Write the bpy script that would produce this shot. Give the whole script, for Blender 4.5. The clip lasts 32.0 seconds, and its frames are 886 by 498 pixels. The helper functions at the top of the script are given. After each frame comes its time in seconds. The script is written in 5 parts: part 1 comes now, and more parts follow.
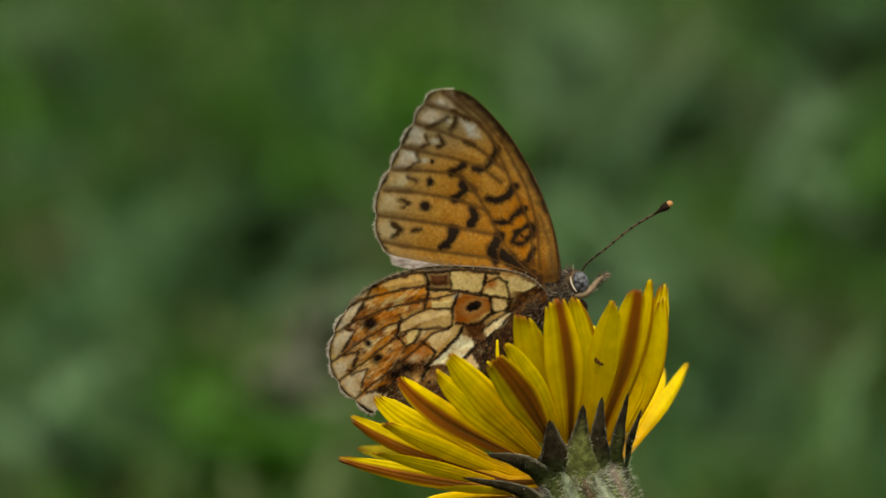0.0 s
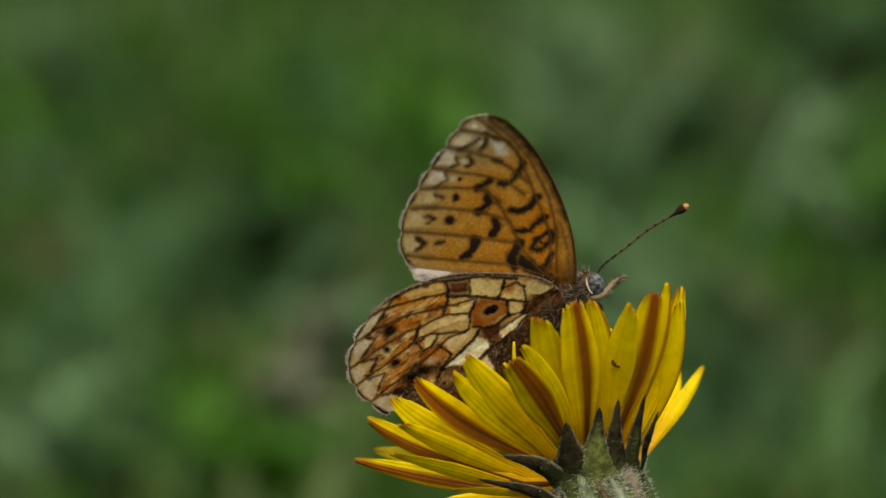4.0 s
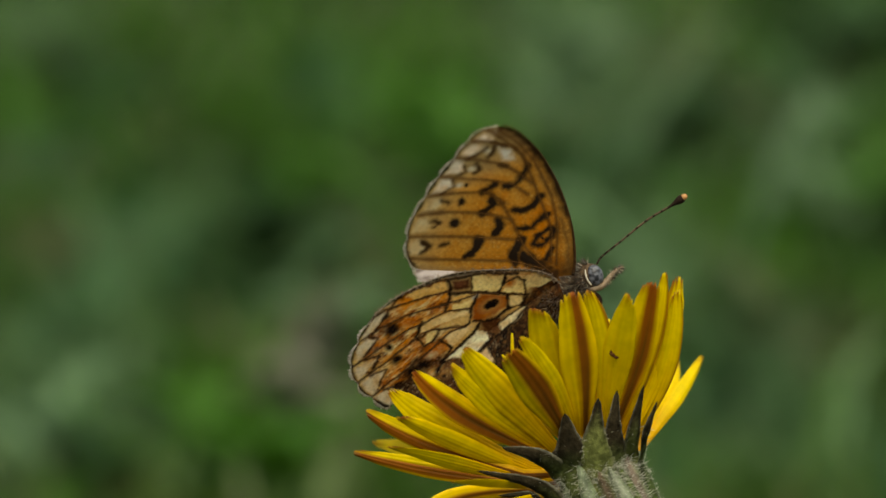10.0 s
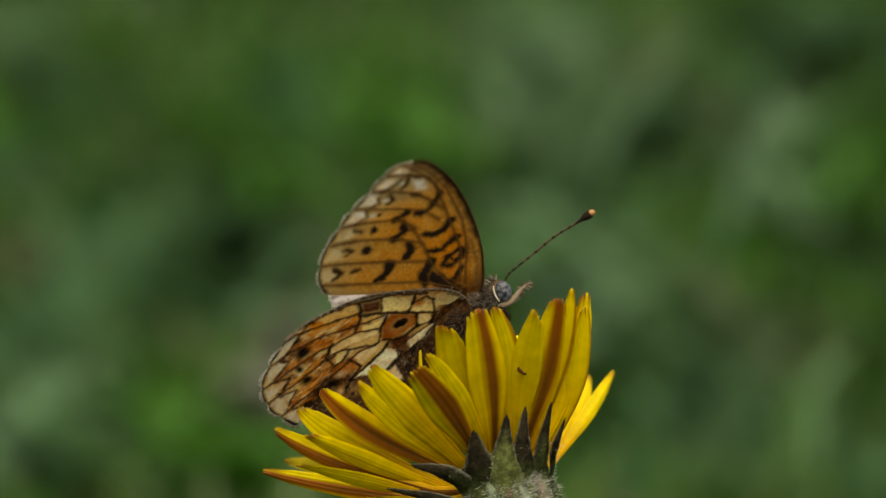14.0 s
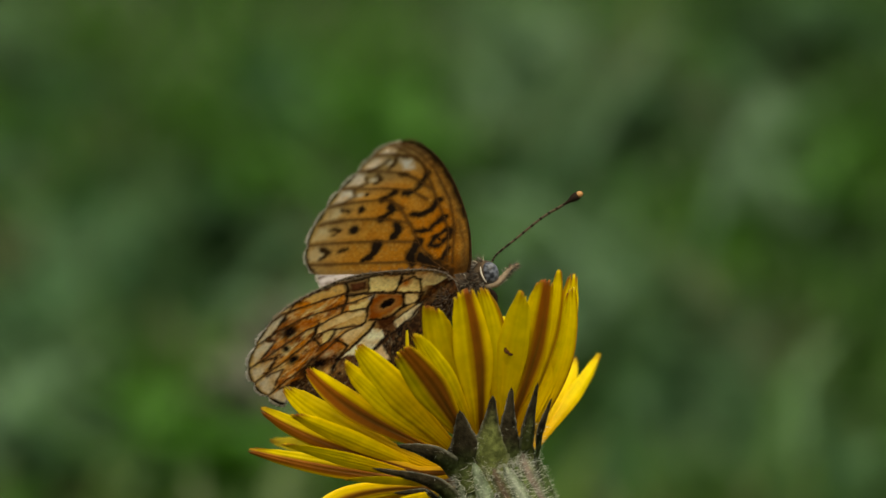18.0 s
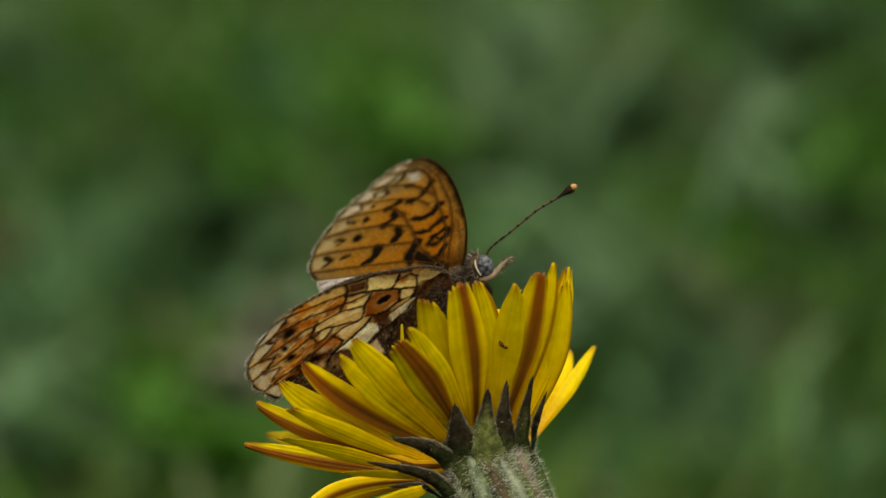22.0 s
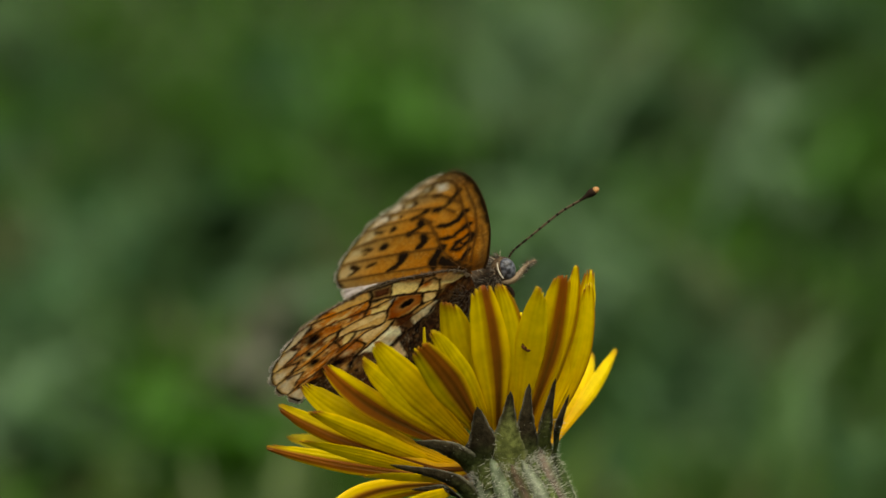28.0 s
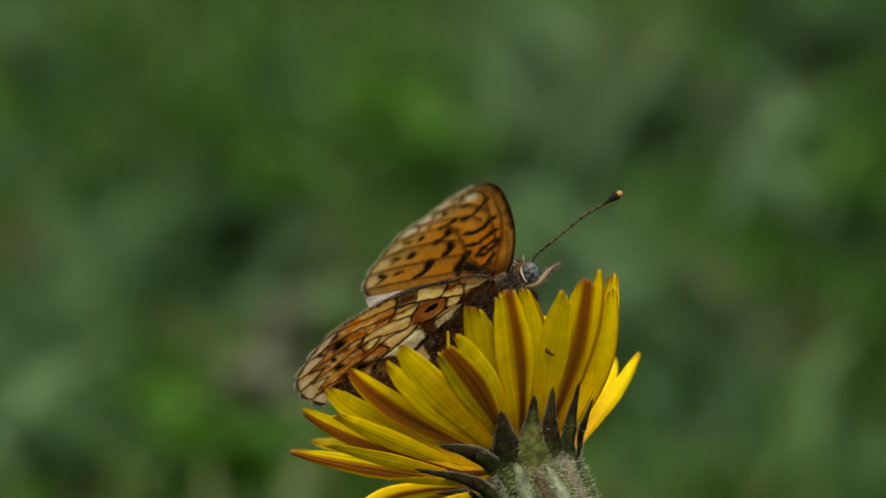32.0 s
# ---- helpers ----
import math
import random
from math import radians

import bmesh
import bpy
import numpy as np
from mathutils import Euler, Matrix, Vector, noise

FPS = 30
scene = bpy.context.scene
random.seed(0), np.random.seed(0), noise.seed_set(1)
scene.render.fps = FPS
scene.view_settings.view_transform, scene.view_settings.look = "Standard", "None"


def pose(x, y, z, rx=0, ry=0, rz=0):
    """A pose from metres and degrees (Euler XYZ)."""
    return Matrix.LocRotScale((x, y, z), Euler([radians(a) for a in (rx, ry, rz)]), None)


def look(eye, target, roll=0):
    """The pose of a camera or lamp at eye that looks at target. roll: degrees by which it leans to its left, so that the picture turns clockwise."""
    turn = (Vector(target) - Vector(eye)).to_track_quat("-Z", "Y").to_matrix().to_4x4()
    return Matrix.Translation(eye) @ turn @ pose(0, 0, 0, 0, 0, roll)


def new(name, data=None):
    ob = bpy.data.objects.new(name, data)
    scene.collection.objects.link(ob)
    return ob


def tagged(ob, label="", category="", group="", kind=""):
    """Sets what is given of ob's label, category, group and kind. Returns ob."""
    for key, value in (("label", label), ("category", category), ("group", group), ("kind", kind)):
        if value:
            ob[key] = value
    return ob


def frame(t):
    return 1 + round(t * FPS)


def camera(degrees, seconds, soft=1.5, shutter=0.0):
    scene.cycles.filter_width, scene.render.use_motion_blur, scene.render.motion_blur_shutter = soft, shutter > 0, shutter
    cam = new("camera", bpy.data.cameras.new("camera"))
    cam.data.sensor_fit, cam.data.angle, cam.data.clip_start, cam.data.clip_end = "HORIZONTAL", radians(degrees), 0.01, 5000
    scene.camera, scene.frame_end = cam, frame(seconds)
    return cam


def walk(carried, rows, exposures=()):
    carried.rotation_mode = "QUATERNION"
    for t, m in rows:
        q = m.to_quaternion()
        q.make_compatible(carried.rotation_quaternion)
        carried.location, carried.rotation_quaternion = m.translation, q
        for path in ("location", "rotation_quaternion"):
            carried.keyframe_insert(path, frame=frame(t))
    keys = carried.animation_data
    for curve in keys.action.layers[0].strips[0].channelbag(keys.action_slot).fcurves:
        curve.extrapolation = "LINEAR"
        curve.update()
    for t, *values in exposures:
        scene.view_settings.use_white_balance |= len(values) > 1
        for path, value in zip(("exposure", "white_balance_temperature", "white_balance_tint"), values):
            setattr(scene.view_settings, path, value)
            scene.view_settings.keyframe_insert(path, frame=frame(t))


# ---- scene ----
# A telephoto close-up: the lens stands 0.3 m from the flower, a small aperture blurs the meadow behind.
LENS, NEAR, HEIGHT, DOWN = 16.0, 0.299, 0.33, 12.0
cam = camera(LENS, 32.0, soft=1.55)
cam.data.dof.use_dof = True
cam.data.dof.focus_distance = 0.297
cam.data.dof.aperture_fstop = 20.0

# seconds, degrees of turn to the left, degrees of tilt upwards: the lens is held by hand and drifts
TURNS = [
    (0, 0.000, 0.000), (0.5, 0.021, 0.000), (1, 0.021, 0.000), (1.5, 0.021, -0.041), (2, 0.041, -0.082), (2.5, 0.041, -0.051),
    (3, 0.041, 0.010), (3.5, 0.021, 0.062), (4.5, 0.041, 0.092), (5.5, 0.051, 0.123), (6, 0.072, 0.123), (6.5, 0.031, 0.195),
    (7, 0.010, 0.175), (7.5, 0.021, 0.123), (8, 0.021, 0.144), (8.5, 0.000, 0.123), (9, 0.000, 0.082), (9.5, 0.041, 0.010),
    (10, 0.062, -0.062), (10.5, -0.041, -0.205), (11, -0.226, -0.390), (11.5, -0.123, -0.914), (12, -0.185, -0.390),
    (12.5, -0.339, 0.082), (13, -0.308, 0.154), (13.5, -0.442, 0.175), (14, -0.555, 0.154), (14.5, -0.698, 0.216),
    (15.5, -0.760, 0.216), (16.5, -0.760, 0.185), (17, -0.760, 0.092), (17.5, -0.842, 0.082), (18, -0.822, 0.010),
    (18.5, -0.832, -0.031), (19, -0.811, -0.103), (19.5, -0.863, -0.144), (20, -0.883, -0.175), (20.5, -0.935, -0.144),
    (21, -0.976, -0.123), (21.5, -0.945, -0.113), (22, -0.883, -0.154), (22.5, -0.904, -0.123), (23, -0.945, -0.123),
    (23.5, -0.904, -0.175), (24, -0.863, -0.175), (24.5, -0.904, -0.175), (25.5, -0.842, -0.195), (26.5, -0.770, -0.205),
    (27, -0.719, -0.205), (27.5, -0.698, -0.175), (28, -0.760, -0.123), (28.5, -0.760, -0.123), (29, -0.698, -0.123),
    (29.5, -0.678, -0.103), (30, -0.698, -0.144), (30.5, -0.647, -0.164), (31, -0.668, -0.062), (31.5, -0.668, 0.021),
    (32, -0.555, -0.031),
]
walk(cam, [(t, pose(0, 0, HEIGHT, 90 - DOWN + up, 0, turn)) for t, turn, up in TURNS], exposures=[(0, 0.02, 7700, 0), (32, 0.02, 7700, 0)])

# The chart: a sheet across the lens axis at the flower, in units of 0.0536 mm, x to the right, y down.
UNIT = NEAR * math.tan(radians(LENS / 2)) / 784
SHEET = pose(0, 0, HEIGHT, -DOWN) @ pose(0, NEAR, 0)


def at(x, y, deep=0.0):
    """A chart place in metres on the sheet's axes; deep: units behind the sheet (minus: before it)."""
    k = 1 + deep * UNIT / NEAR
    return Vector(((x - 784) * UNIT * k, deep * UNIT, (441 - y) * UNIT * k))


# the flower head in the wind: seconds, millimetres aside and up, degrees of lean
SWAY = [
    (0, -0.01, 0.01, 0.04), (0.1, 0.79, 0.60, 0.05), (0.2, 0.99, 0.60, 0.06), (0.3, 0.53, 0.60, 0.06), (0.4, 0.83, 0.49, 0.07),
    (0.5, 0.74, 0.17, 0.08), (1, 1.11, 0.68, 0.30), (1.2, 1.63, 1.10, 0.40), (1.3, 1.63, 1.28, 0.45), (1.4, 2.05, 1.13, 0.50),
    (1.5, 1.77, 0.78, 0.55), (1.7, 0.18, 0.35, 0.44), (1.8, -0.05, -0.24, 0.38), (1.9, -0.28, 0.25, 0.33), (2, 0.82, 0.21, 0.27),
    (2.1, 1.42, 0.68, 0.38), (2.2, -0.21, 0.07, 0.49), (2.3, -0.44, 0.01, 0.59), (2.5, 1.40, 0.41, 0.81), (2.6, 0.61, 0.07, 0.85),
    (2.7, 0.17, 0.14, 0.89), (2.9, 1.56, 0.27, 0.97), (3, 0.59, 0.10, 1.01), (3.1, -0.25, -0.26, 0.93), (3.2, 1.51, 0.65, 0.85),
    (3.3, 1.65, 0.80, 0.77), (3.4, 0.17, 0.19, 0.69), (3.5, 0.91, 0.28, 0.61), (5.5, 1.54, -0.03, 0.24), (5.6, 1.16, 0.07, 0.21),
    (5.7, 1.79, 0.50, 0.18), (5.8, 2.09, 0.38, 0.14), (5.9, 0.78, -0.16, 0.11), (6, 1.40, 0.00, 0.08), (6.1, 1.68, -0.10, 0.01),
    (6.2, 0.21, -0.79, -0.05), (6.5, -0.34, -0.94, -0.25), (6.6, 0.71, -0.28, -0.20), (6.7, 0.40, 0.03, -0.15), (6.8, 0.52, 0.02, -0.09),
    (6.9, 1.73, 0.11, -0.04), (7, 1.01, -0.16, 0.01), (7.1, 0.53, -0.27, 0.07), (7.3, 1.25, -0.04, 0.18), (7.4, 1.56, 0.13, 0.24),
    (7.5, 2.28, 0.72, 0.30), (7.6, 0.90, -0.13, 0.18), (7.7, -0.27, -0.88, 0.05), (7.8, 0.61, -0.44, -0.07), (7.9, 1.06, -0.22, -0.20),
    (8, 0.06, -0.73, -0.32), (8.2, 0.28, -1.04, -0.50), (8.3, 0.75, -0.86, -0.60), (8.4, -0.19, -1.00, -0.69), (8.5, -1.32, -1.57, -0.78),
    (8.6, -0.72, -0.85, -0.68), (8.7, 0.79, 0.21, -0.58), (8.9, -0.97, -1.26, -0.37), (9, 0.77, -0.13, -0.27), (9.1, 1.14, -0.18, -0.31),
    (9.2, -0.30, -1.13, -0.35), (9.3, -0.56, -0.99, -0.38), (9.4, 0.27, -0.42, -0.42), (9.5, 0.93, 0.16, -0.46), (9.6, 1.29, 0.30, -0.39),
    (9.7, 0.60, 0.13, -0.32), (9.8, -0.51, -0.48, -0.26), (9.9, -0.32, -0.33, -0.19), (10, 1.08, 0.33, -0.12), (10.1, 0.08, -0.22, -0.12),
    (10.2, -0.68, -0.70, -0.13), (10.3, 0.30, 0.13, -0.13), (10.4, 0.30, 0.08, -0.14), (10.5, -0.16, 0.56, -0.14), (10.6, -1.12, 1.25, -0.24),
    (10.7, -2.43, 0.28, -0.33), (10.8, -1.69, 1.16, -0.43), (10.9, -0.72, 1.06, -0.52), (11, -2.42, 0.38, -0.62), (11.1, -1.92, 1.17, -0.68),
    (11.2, 0.26, 2.46, -0.73), (11.3, -1.68, 2.12, -0.79), (11.4, -3.30, 0.59, -0.84), (11.5, -1.25, 1.68, -0.90), (11.6, 0.78, 2.86, -0.87),
    (11.7, -1.00, 1.79, -0.85), (11.9, -2.07, 1.48, -0.80), (12, -3.41, 0.93, -0.77), (12.1, -5.53, -0.30, -0.81), (12.2, -7.09, -1.00, -0.85),
    (12.3, -6.49, -0.95, -0.90), (12.4, -6.22, -0.79, -0.94), (12.5, -6.03, -0.71, -0.98), (12.6, -5.01, -0.65, -0.95), (12.7, -4.18, -0.03, -0.92),
    (12.8, -4.32, -0.17, -0.89), (13, -4.46, -0.47, -0.83), (13.1, -3.83, 0.02, -0.77), (13.2, -4.24, 0.26, -0.71), (13.3, -4.65, 0.08, -0.65),
    (13.5, -4.05, -0.20, -0.53), (14, -4.42, -0.10, -0.45), (14.5, -4.10, -0.09, -0.49), (16.5, -4.54, 0.18, -0.59), (17, -3.99, 0.57, -0.30),
    (17.5, -4.04, 0.57, 0.03), (18, -4.34, 0.94, -0.01), (18.5, -3.90, 1.01, -0.10), (19, -4.02, 1.10, 0.11), (19.5, -3.45, 1.29, 0.52),
    (20, -3.72, 1.03, 0.49), (20.5, -3.76, 0.89, 0.39), (21, -4.07, 0.71, 0.05), (21.5, -4.41, 0.73, -0.22), (22, -4.51, 0.74, -0.26),
    (22.5, -4.45, 0.71, -0.43), (23, -3.36, 1.24, -0.25), (23.5, -3.24, 1.28, -0.14), (24, -3.75, 1.04, -0.20), (24.5, -3.60, 1.01, -0.29),
    (26.5, -3.30, 0.72, -0.36), (27, -2.59, 0.92, -0.11), (27.5, -3.13, 0.76, -0.29), (28, -3.03, 0.62, -0.28), (28.5, -2.39, 1.02, -0.02),
    (29, -1.93, 1.17, 0.01), (29.5, -2.54, 0.76, -0.05), (30, -1.28, 1.29, -0.07), (30.5, -2.23, 0.75, -0.07), (31, -2.35, 0.85, -0.17),
    (31.5, -2.30, 0.80, -0.25), (32, -1.83, 0.74, -0.34),
]
# the wings: seconds, degrees that each is opened from upright
OPEN = [
    (0, 21.0), (0.1, 27.6), (0.2, 39.0), (0.3, 43.8), (0.4, 41.9), (0.5, 43.0), (0.6, 28.6), (0.7, 27.6), (0.8, 28.6), (0.9, 29.5),
    (1, 44.5), (1.1, 44.8), (1.2, 41.9), (1.3, 38.1), (1.4, 30.5), (1.5, 28.5), (1.6, 27.6), (1.7, 34.3), (1.8, 3.3), (1.9, 32.4),
    (2, 37.0), (2.1, 30.5), (2.2, 28.6), (2.3, 24.8), (2.4, 24.8), (2.5, 29.5), (2.6, 38.1), (2.7, 42.9), (2.8, 40.0), (2.9, 32.4),
    (3, 22.5), (3.1, 26.7), (3.2, 26.7), (3.3, 51.4), (3.4, 44.8), (3.5, 29.5), (5.5, 50.5), (5.6, 46.7), (5.7, 41.9), (5.8, 40.0),
    (5.9, 42.9), (6, 50.5), (6.1, 45.7), (6.2, 39.0), (6.3, 39.0), (6.4, 28.6), (6.5, 28.5), (6.6, 42.9), (6.7, 56.5), (6.8, 52.1),
    (6.9, 35.2), (7, 36.5), (7.1, 38.1), (7.2, 41.0), (7.3, 36.2), (7.4, 40.0), (7.5, 46.5), (7.6, 35.2), (7.7, 38.1), (7.8, 33.3),
    (7.9, 34.3), (8, 39.3), (8.1, 38.1), (8.2, 35.2), (8.3, 27.6), (8.4, 23.8), (8.5, 27.5), (8.6, 34.3), (8.7, 38.1), (8.8, 35.2),
    (8.9, 33.3), (9, 30.5), (9.1, 34.3), (9.2, 37.1), (9.3, 39.0), (9.4, 47.6), (9.5, 55.0), (9.6, 50.5), (9.7, 40.0), (9.8, 34.3),
    (9.9, 35.2), (10, 40.0), (10.1, 41.9), (10.2, 44.8), (10.3, 42.9), (10.4, 41.0), (10.5, 40.0), (10.6, 54.3), (10.7, 55.4), (10.8, 49.5),
    (10.9, 43.8), (11, 43.5), (11.1, 46.7), (11.2, 45.7), (11.3, 33.3), (11.4, 30.5), (11.5, 36.5), (11.6, 53.2), (11.7, 54.8), (11.8, 54.3),
    (11.9, 54.3), (12, 51.5), (12.1, 53.2), (12.2, 52.1), (12.3, 45.7), (12.4, 53.7), (12.5, 52.5), (12.6, 53.2), (12.7, 51.4), (12.8, 44.8),
    (12.9, 42.9), (13, 41.5), (13.1, 47.6), (13.2, 53.7), (13.3, 54.8), (13.4, 50.5), (13.5, 41.0), (13.6, 42.0), (13.8, 51.5), (14, 46.0),
    (14.2, 41.0), (14.4, 50.5), (14.5, 45.5), (16.5, 47.0), (16.6, 45.7), (16.8, 46.7), (17, 47.0), (17.2, 46.7), (17.3, 54.8), (17.5, 52.0),
    (17.7, 44.8), (17.8, 45.7), (18, 46.0), (18.2, 38.0), (18.3, 50.5), (18.5, 54.0), (18.7, 47.6), (18.8, 47.6), (19, 51.7), (19.2, 52.0),
    (19.3, 51.5), (19.5, 47.5), (20, 51.5), (20.5, 49.5), (21, 54.7), (21.5, 50.0), (22, 54.0), (22.5, 50.5), (23, 46.7), (23.5, 51.0),
    (24, 53.5), (24.5, 49.0), (26.5, 54.0), (27, 53.5), (27.5, 52.5), (28, 57.0), (28.5, 57.0), (29, 57.0), (29.5, 56.5), (30, 58.7),
    (30.5, 59.5), (31, 52.5), (31.5, 54.5), (32, 59.5),
]

# ---- light ----
world = bpy.data.worlds.new("sky")
scene.world = world
world.use_nodes = True
wn = world.node_tree.nodes
sky = wn.new("ShaderNodeTexSky")
sky.sky_type = "NISHITA"
sky.sun_disc = False
sky.sun_elevation = radians(65)
sky.sun_rotation = radians(174)
sky.dust_density, sky.ozone_density = 5.0, 0.0
wn["Background"].inputs["Strength"].default_value = 0.15
world.node_tree.links.new(sky.outputs[0], wn["Background"].inputs["Color"])
sun = new("sun", bpy.data.lights.new("sun", "SUN"))
sun.data.energy, sun.data.angle, sun.data.color = 3.6, radians(75), (1.0, 0.97, 0.90)
sun.matrix_world = look((0.05, -0.50, 1.1), (0, 0, 0))


# ---- materials ----
def material(name, rough=0.5, base=(0.5, 0.5, 0.5), second=None, scale=400.0, detail=4.0, attribute="", random_islands=None,
             translucent=0.0, bump=0.0, bump_scale=2000.0, spec=0.5, mottle=0.0, saturate=1.0):
    """A procedural surface: one or two colours mixed by grain, or a colour layer of the mesh; bump, and light through thin tissue."""
    m = bpy.data.materials.new(name)
    m.use_nodes = True
    n, link = m.node_tree.nodes, m.node_tree.links.new
    b = n["Principled BSDF"]
    b.inputs["Roughness"].default_value = rough
    b.inputs["Specular IOR Level"].default_value = spec
    place = n.new("ShaderNodeTexCoord").outputs["Object"]
    grain = n.new("ShaderNodeTexNoise")
    grain.inputs["Scale"].default_value, grain.inputs["Detail"].default_value = scale, detail
    link(place, grain.inputs["Vector"])
    if attribute:
        a = n.new("ShaderNodeAttribute")
        a.attribute_name = attribute
        colour = a.outputs["Color"]
    elif random_islands:
        g = n.new("ShaderNodeNewGeometry")
        ramp = n.new("ShaderNodeValToRGB")
        link(g.outputs["Random Per Island"], ramp.inputs["Fac"])
        el = ramp.color_ramp.elements
        el[0].color = (*random_islands[0], 1)
        el[1].color = (*random_islands[-1], 1)
        for i, c in enumerate(random_islands[1:-1]):
            e = el.new((i + 1) / (len(random_islands) - 1))
            e.color = (*c, 1)
        colour = ramp.outputs["Color"]
    else:
        mix = n.new("ShaderNodeMix")
        mix.data_type = "RGBA"
        mix.inputs[6].default_value = (*base, 1)
        mix.inputs[7].default_value = (*(second or base), 1)
        ramp = n.new("ShaderNodeMapRange")
        ramp.inputs["From Min"].default_value, ramp.inputs["From Max"].default_value = 0.35, 0.65
        link(grain.outputs["Fac"], ramp.inputs["Value"])
        link(ramp.outputs["Result"], mix.inputs[0])
        colour = mix.outputs[2]
    if mottle:
        hsv = n.new("ShaderNodeHueSaturation")
        span = n.new("ShaderNodeMapRange")
        span.inputs["From Min"].default_value, span.inputs["From Max"].default_value = 0.3, 0.7
        span.inputs["To Min"].default_value, span.inputs["To Max"].default_value = 1 - mottle, 1 + mottle
        link(grain.outputs["Fac"], span.inputs["Value"])
        link(span.outputs["Result"], hsv.inputs["Value"])
        link(colour, hsv.inputs["Color"])
        colour = hsv.outputs["Color"]
    link(colour, b.inputs["Base Color"])
    if bump:
        fine = n.new("ShaderNodeTexNoise")
        fine.inputs["Scale"].default_value = bump_scale
        link(place, fine.inputs["Vector"])
        bm_node = n.new("ShaderNodeBump")
        bm_node.inputs["Strength"].default_value = bump
        bm_node.inputs["Distance"].default_value = 0.0002
        link(fine.outputs["Fac"], bm_node.inputs["Height"])
        link(bm_node.outputs["Normal"], b.inputs["Normal"])
    if translucent:
        tr = n.new("ShaderNodeBsdfTranslucent")
        deep = n.new("ShaderNodeGamma")
        deep.inputs["Gamma"].default_value = saturate
        link(colour, deep.inputs["Color"])
        link(deep.outputs["Color"], tr.inputs["Color"])
        ms = n.new("ShaderNodeMixShader")
        ms.inputs[0].default_value = translucent
        link(b.outputs[0], ms.inputs[1])
        link(tr.outputs[0], ms.inputs[2])
        link(ms.outputs[0], n["Material Output"].inputs["Surface"])
    return m


M_WING = material("wing_scales", 0.75, attribute="pattern", translucent=0.55, mottle=0.08, scale=2600, detail=6, bump=0.07, bump_scale=7000, spec=0.08, saturate=1.45)
M_VEIN = material("wing_vein", 0.9, (0.045, 0.022, 0.010), (0.085, 0.042, 0.018), scale=3000, spec=0.08)
M_VEIN_BROWN = material("forewing_vein", 0.9, (0.26, 0.125, 0.034), (0.15, 0.07, 0.02), scale=3000, spec=0.08)
M_RIM = material("wing_rim", 0.9, (0.07, 0.05, 0.035), (0.26, 0.21, 0.16), scale=5000, spec=0.08)
M_FRINGE = material("wing_fringe", 0.8, random_islands=[(0.62, 0.55, 0.46), (0.72, 0.68, 0.62), (0.30, 0.22, 0.15), (0.7, 0.66, 0.6)], translucent=0.3)
M_BODY = material("body_cuticle", 0.85, (0.035, 0.024, 0.016), (0.09, 0.06, 0.035), spec=0.12, scale=2500, bump=0.5, bump_scale=5000)
M_FUR = material("body_hair", 0.7, random_islands=[(0.012, 0.008, 0.006), (0.02, 0.013, 0.009), (0.03, 0.018, 0.012), (0.20, 0.095, 0.03), (0.03, 0.02, 0.013), (0.02, 0.014, 0.010), (0.05, 0.032, 0.02), (0.64, 0.57, 0.44), (0.03, 0.02, 0.014), (0.02, 0.014, 0.010), (0.50, 0.45, 0.38), (0.06, 0.04, 0.026), (0.03, 0.02, 0.015)], translucent=0.15)
M_FUR_DARK = material("dark_hair", 0.8, random_islands=[(0.015, 0.010, 0.007), (0.03, 0.02, 0.013), (0.05, 0.032, 0.02), (0.20, 0.15, 0.10), (0.03, 0.02, 0.013)], translucent=0.1)
M_EYE = material("compound_eye", 0.45, (0.105, 0.113, 0.14), (0.006, 0.007, 0.012), scale=2600, detail=1, bump=0.04, bump_scale=16000, spec=0.35)
M_RIM_PALE = material("eye_rim_scales", 0.8, (0.60, 0.57, 0.50), (0.40, 0.36, 0.30), scale=6000, spec=0.1)
M_PALP = material("palp_scales", 0.7, random_islands=[(0.19, 0.13, 0.075), (0.27, 0.20, 0.13), (0.09, 0.055, 0.03)], translucent=0.1)
M_ANT_DARK = material("antenna_dark", 0.8, (0.009, 0.006, 0.005), (0.022, 0.012, 0.007), scale=6000, spec=0.06)
M_ANT_LIGHT = material("antenna_light", 0.7, (0.070, 0.043, 0.016), (0.050, 0.029, 0.011), scale=6000)
M_ANT_TIP = material("antenna_tip", 0.6, (0.40, 0.20, 0.065), (0.30, 0.14, 0.045), scale=6000)
M_PETAL = material("ray_floret", 0.5, attribute="pattern", translucent=0.20, mottle=0.12, scale=700, bump=0.12, bump_scale=2500, spec=0.2, saturate=1.1)
M_BRACT = material("bract", 0.95, spec=0.03, attribute="pattern", mottle=0.5, scale=1300, bump=0.9, bump_scale=2800)
M_CUP = material("involucre", 0.8, (0.035, 0.045, 0.02), (0.08, 0.095, 0.045), scale=900, bump=0.6, bump_scale=2500, spec=0.12)
M_STEM = material("stem", 0.6, (0.13, 0.17, 0.09), (0.24, 0.27, 0.18), scale=700, bump=0.4, bump_scale=2500)
M_HAIR = material("plant_hair", 0.5, random_islands=[(0.62, 0.62, 0.56), (0.45, 0.45, 0.38), (0.74, 0.73, 0.69)], translucent=0.35)
M_FLECK = material("dark_fleck", 0.8, (0.035, 0.012, 0.004), (0.07, 0.025, 0.006), scale=4000, spec=0.1)
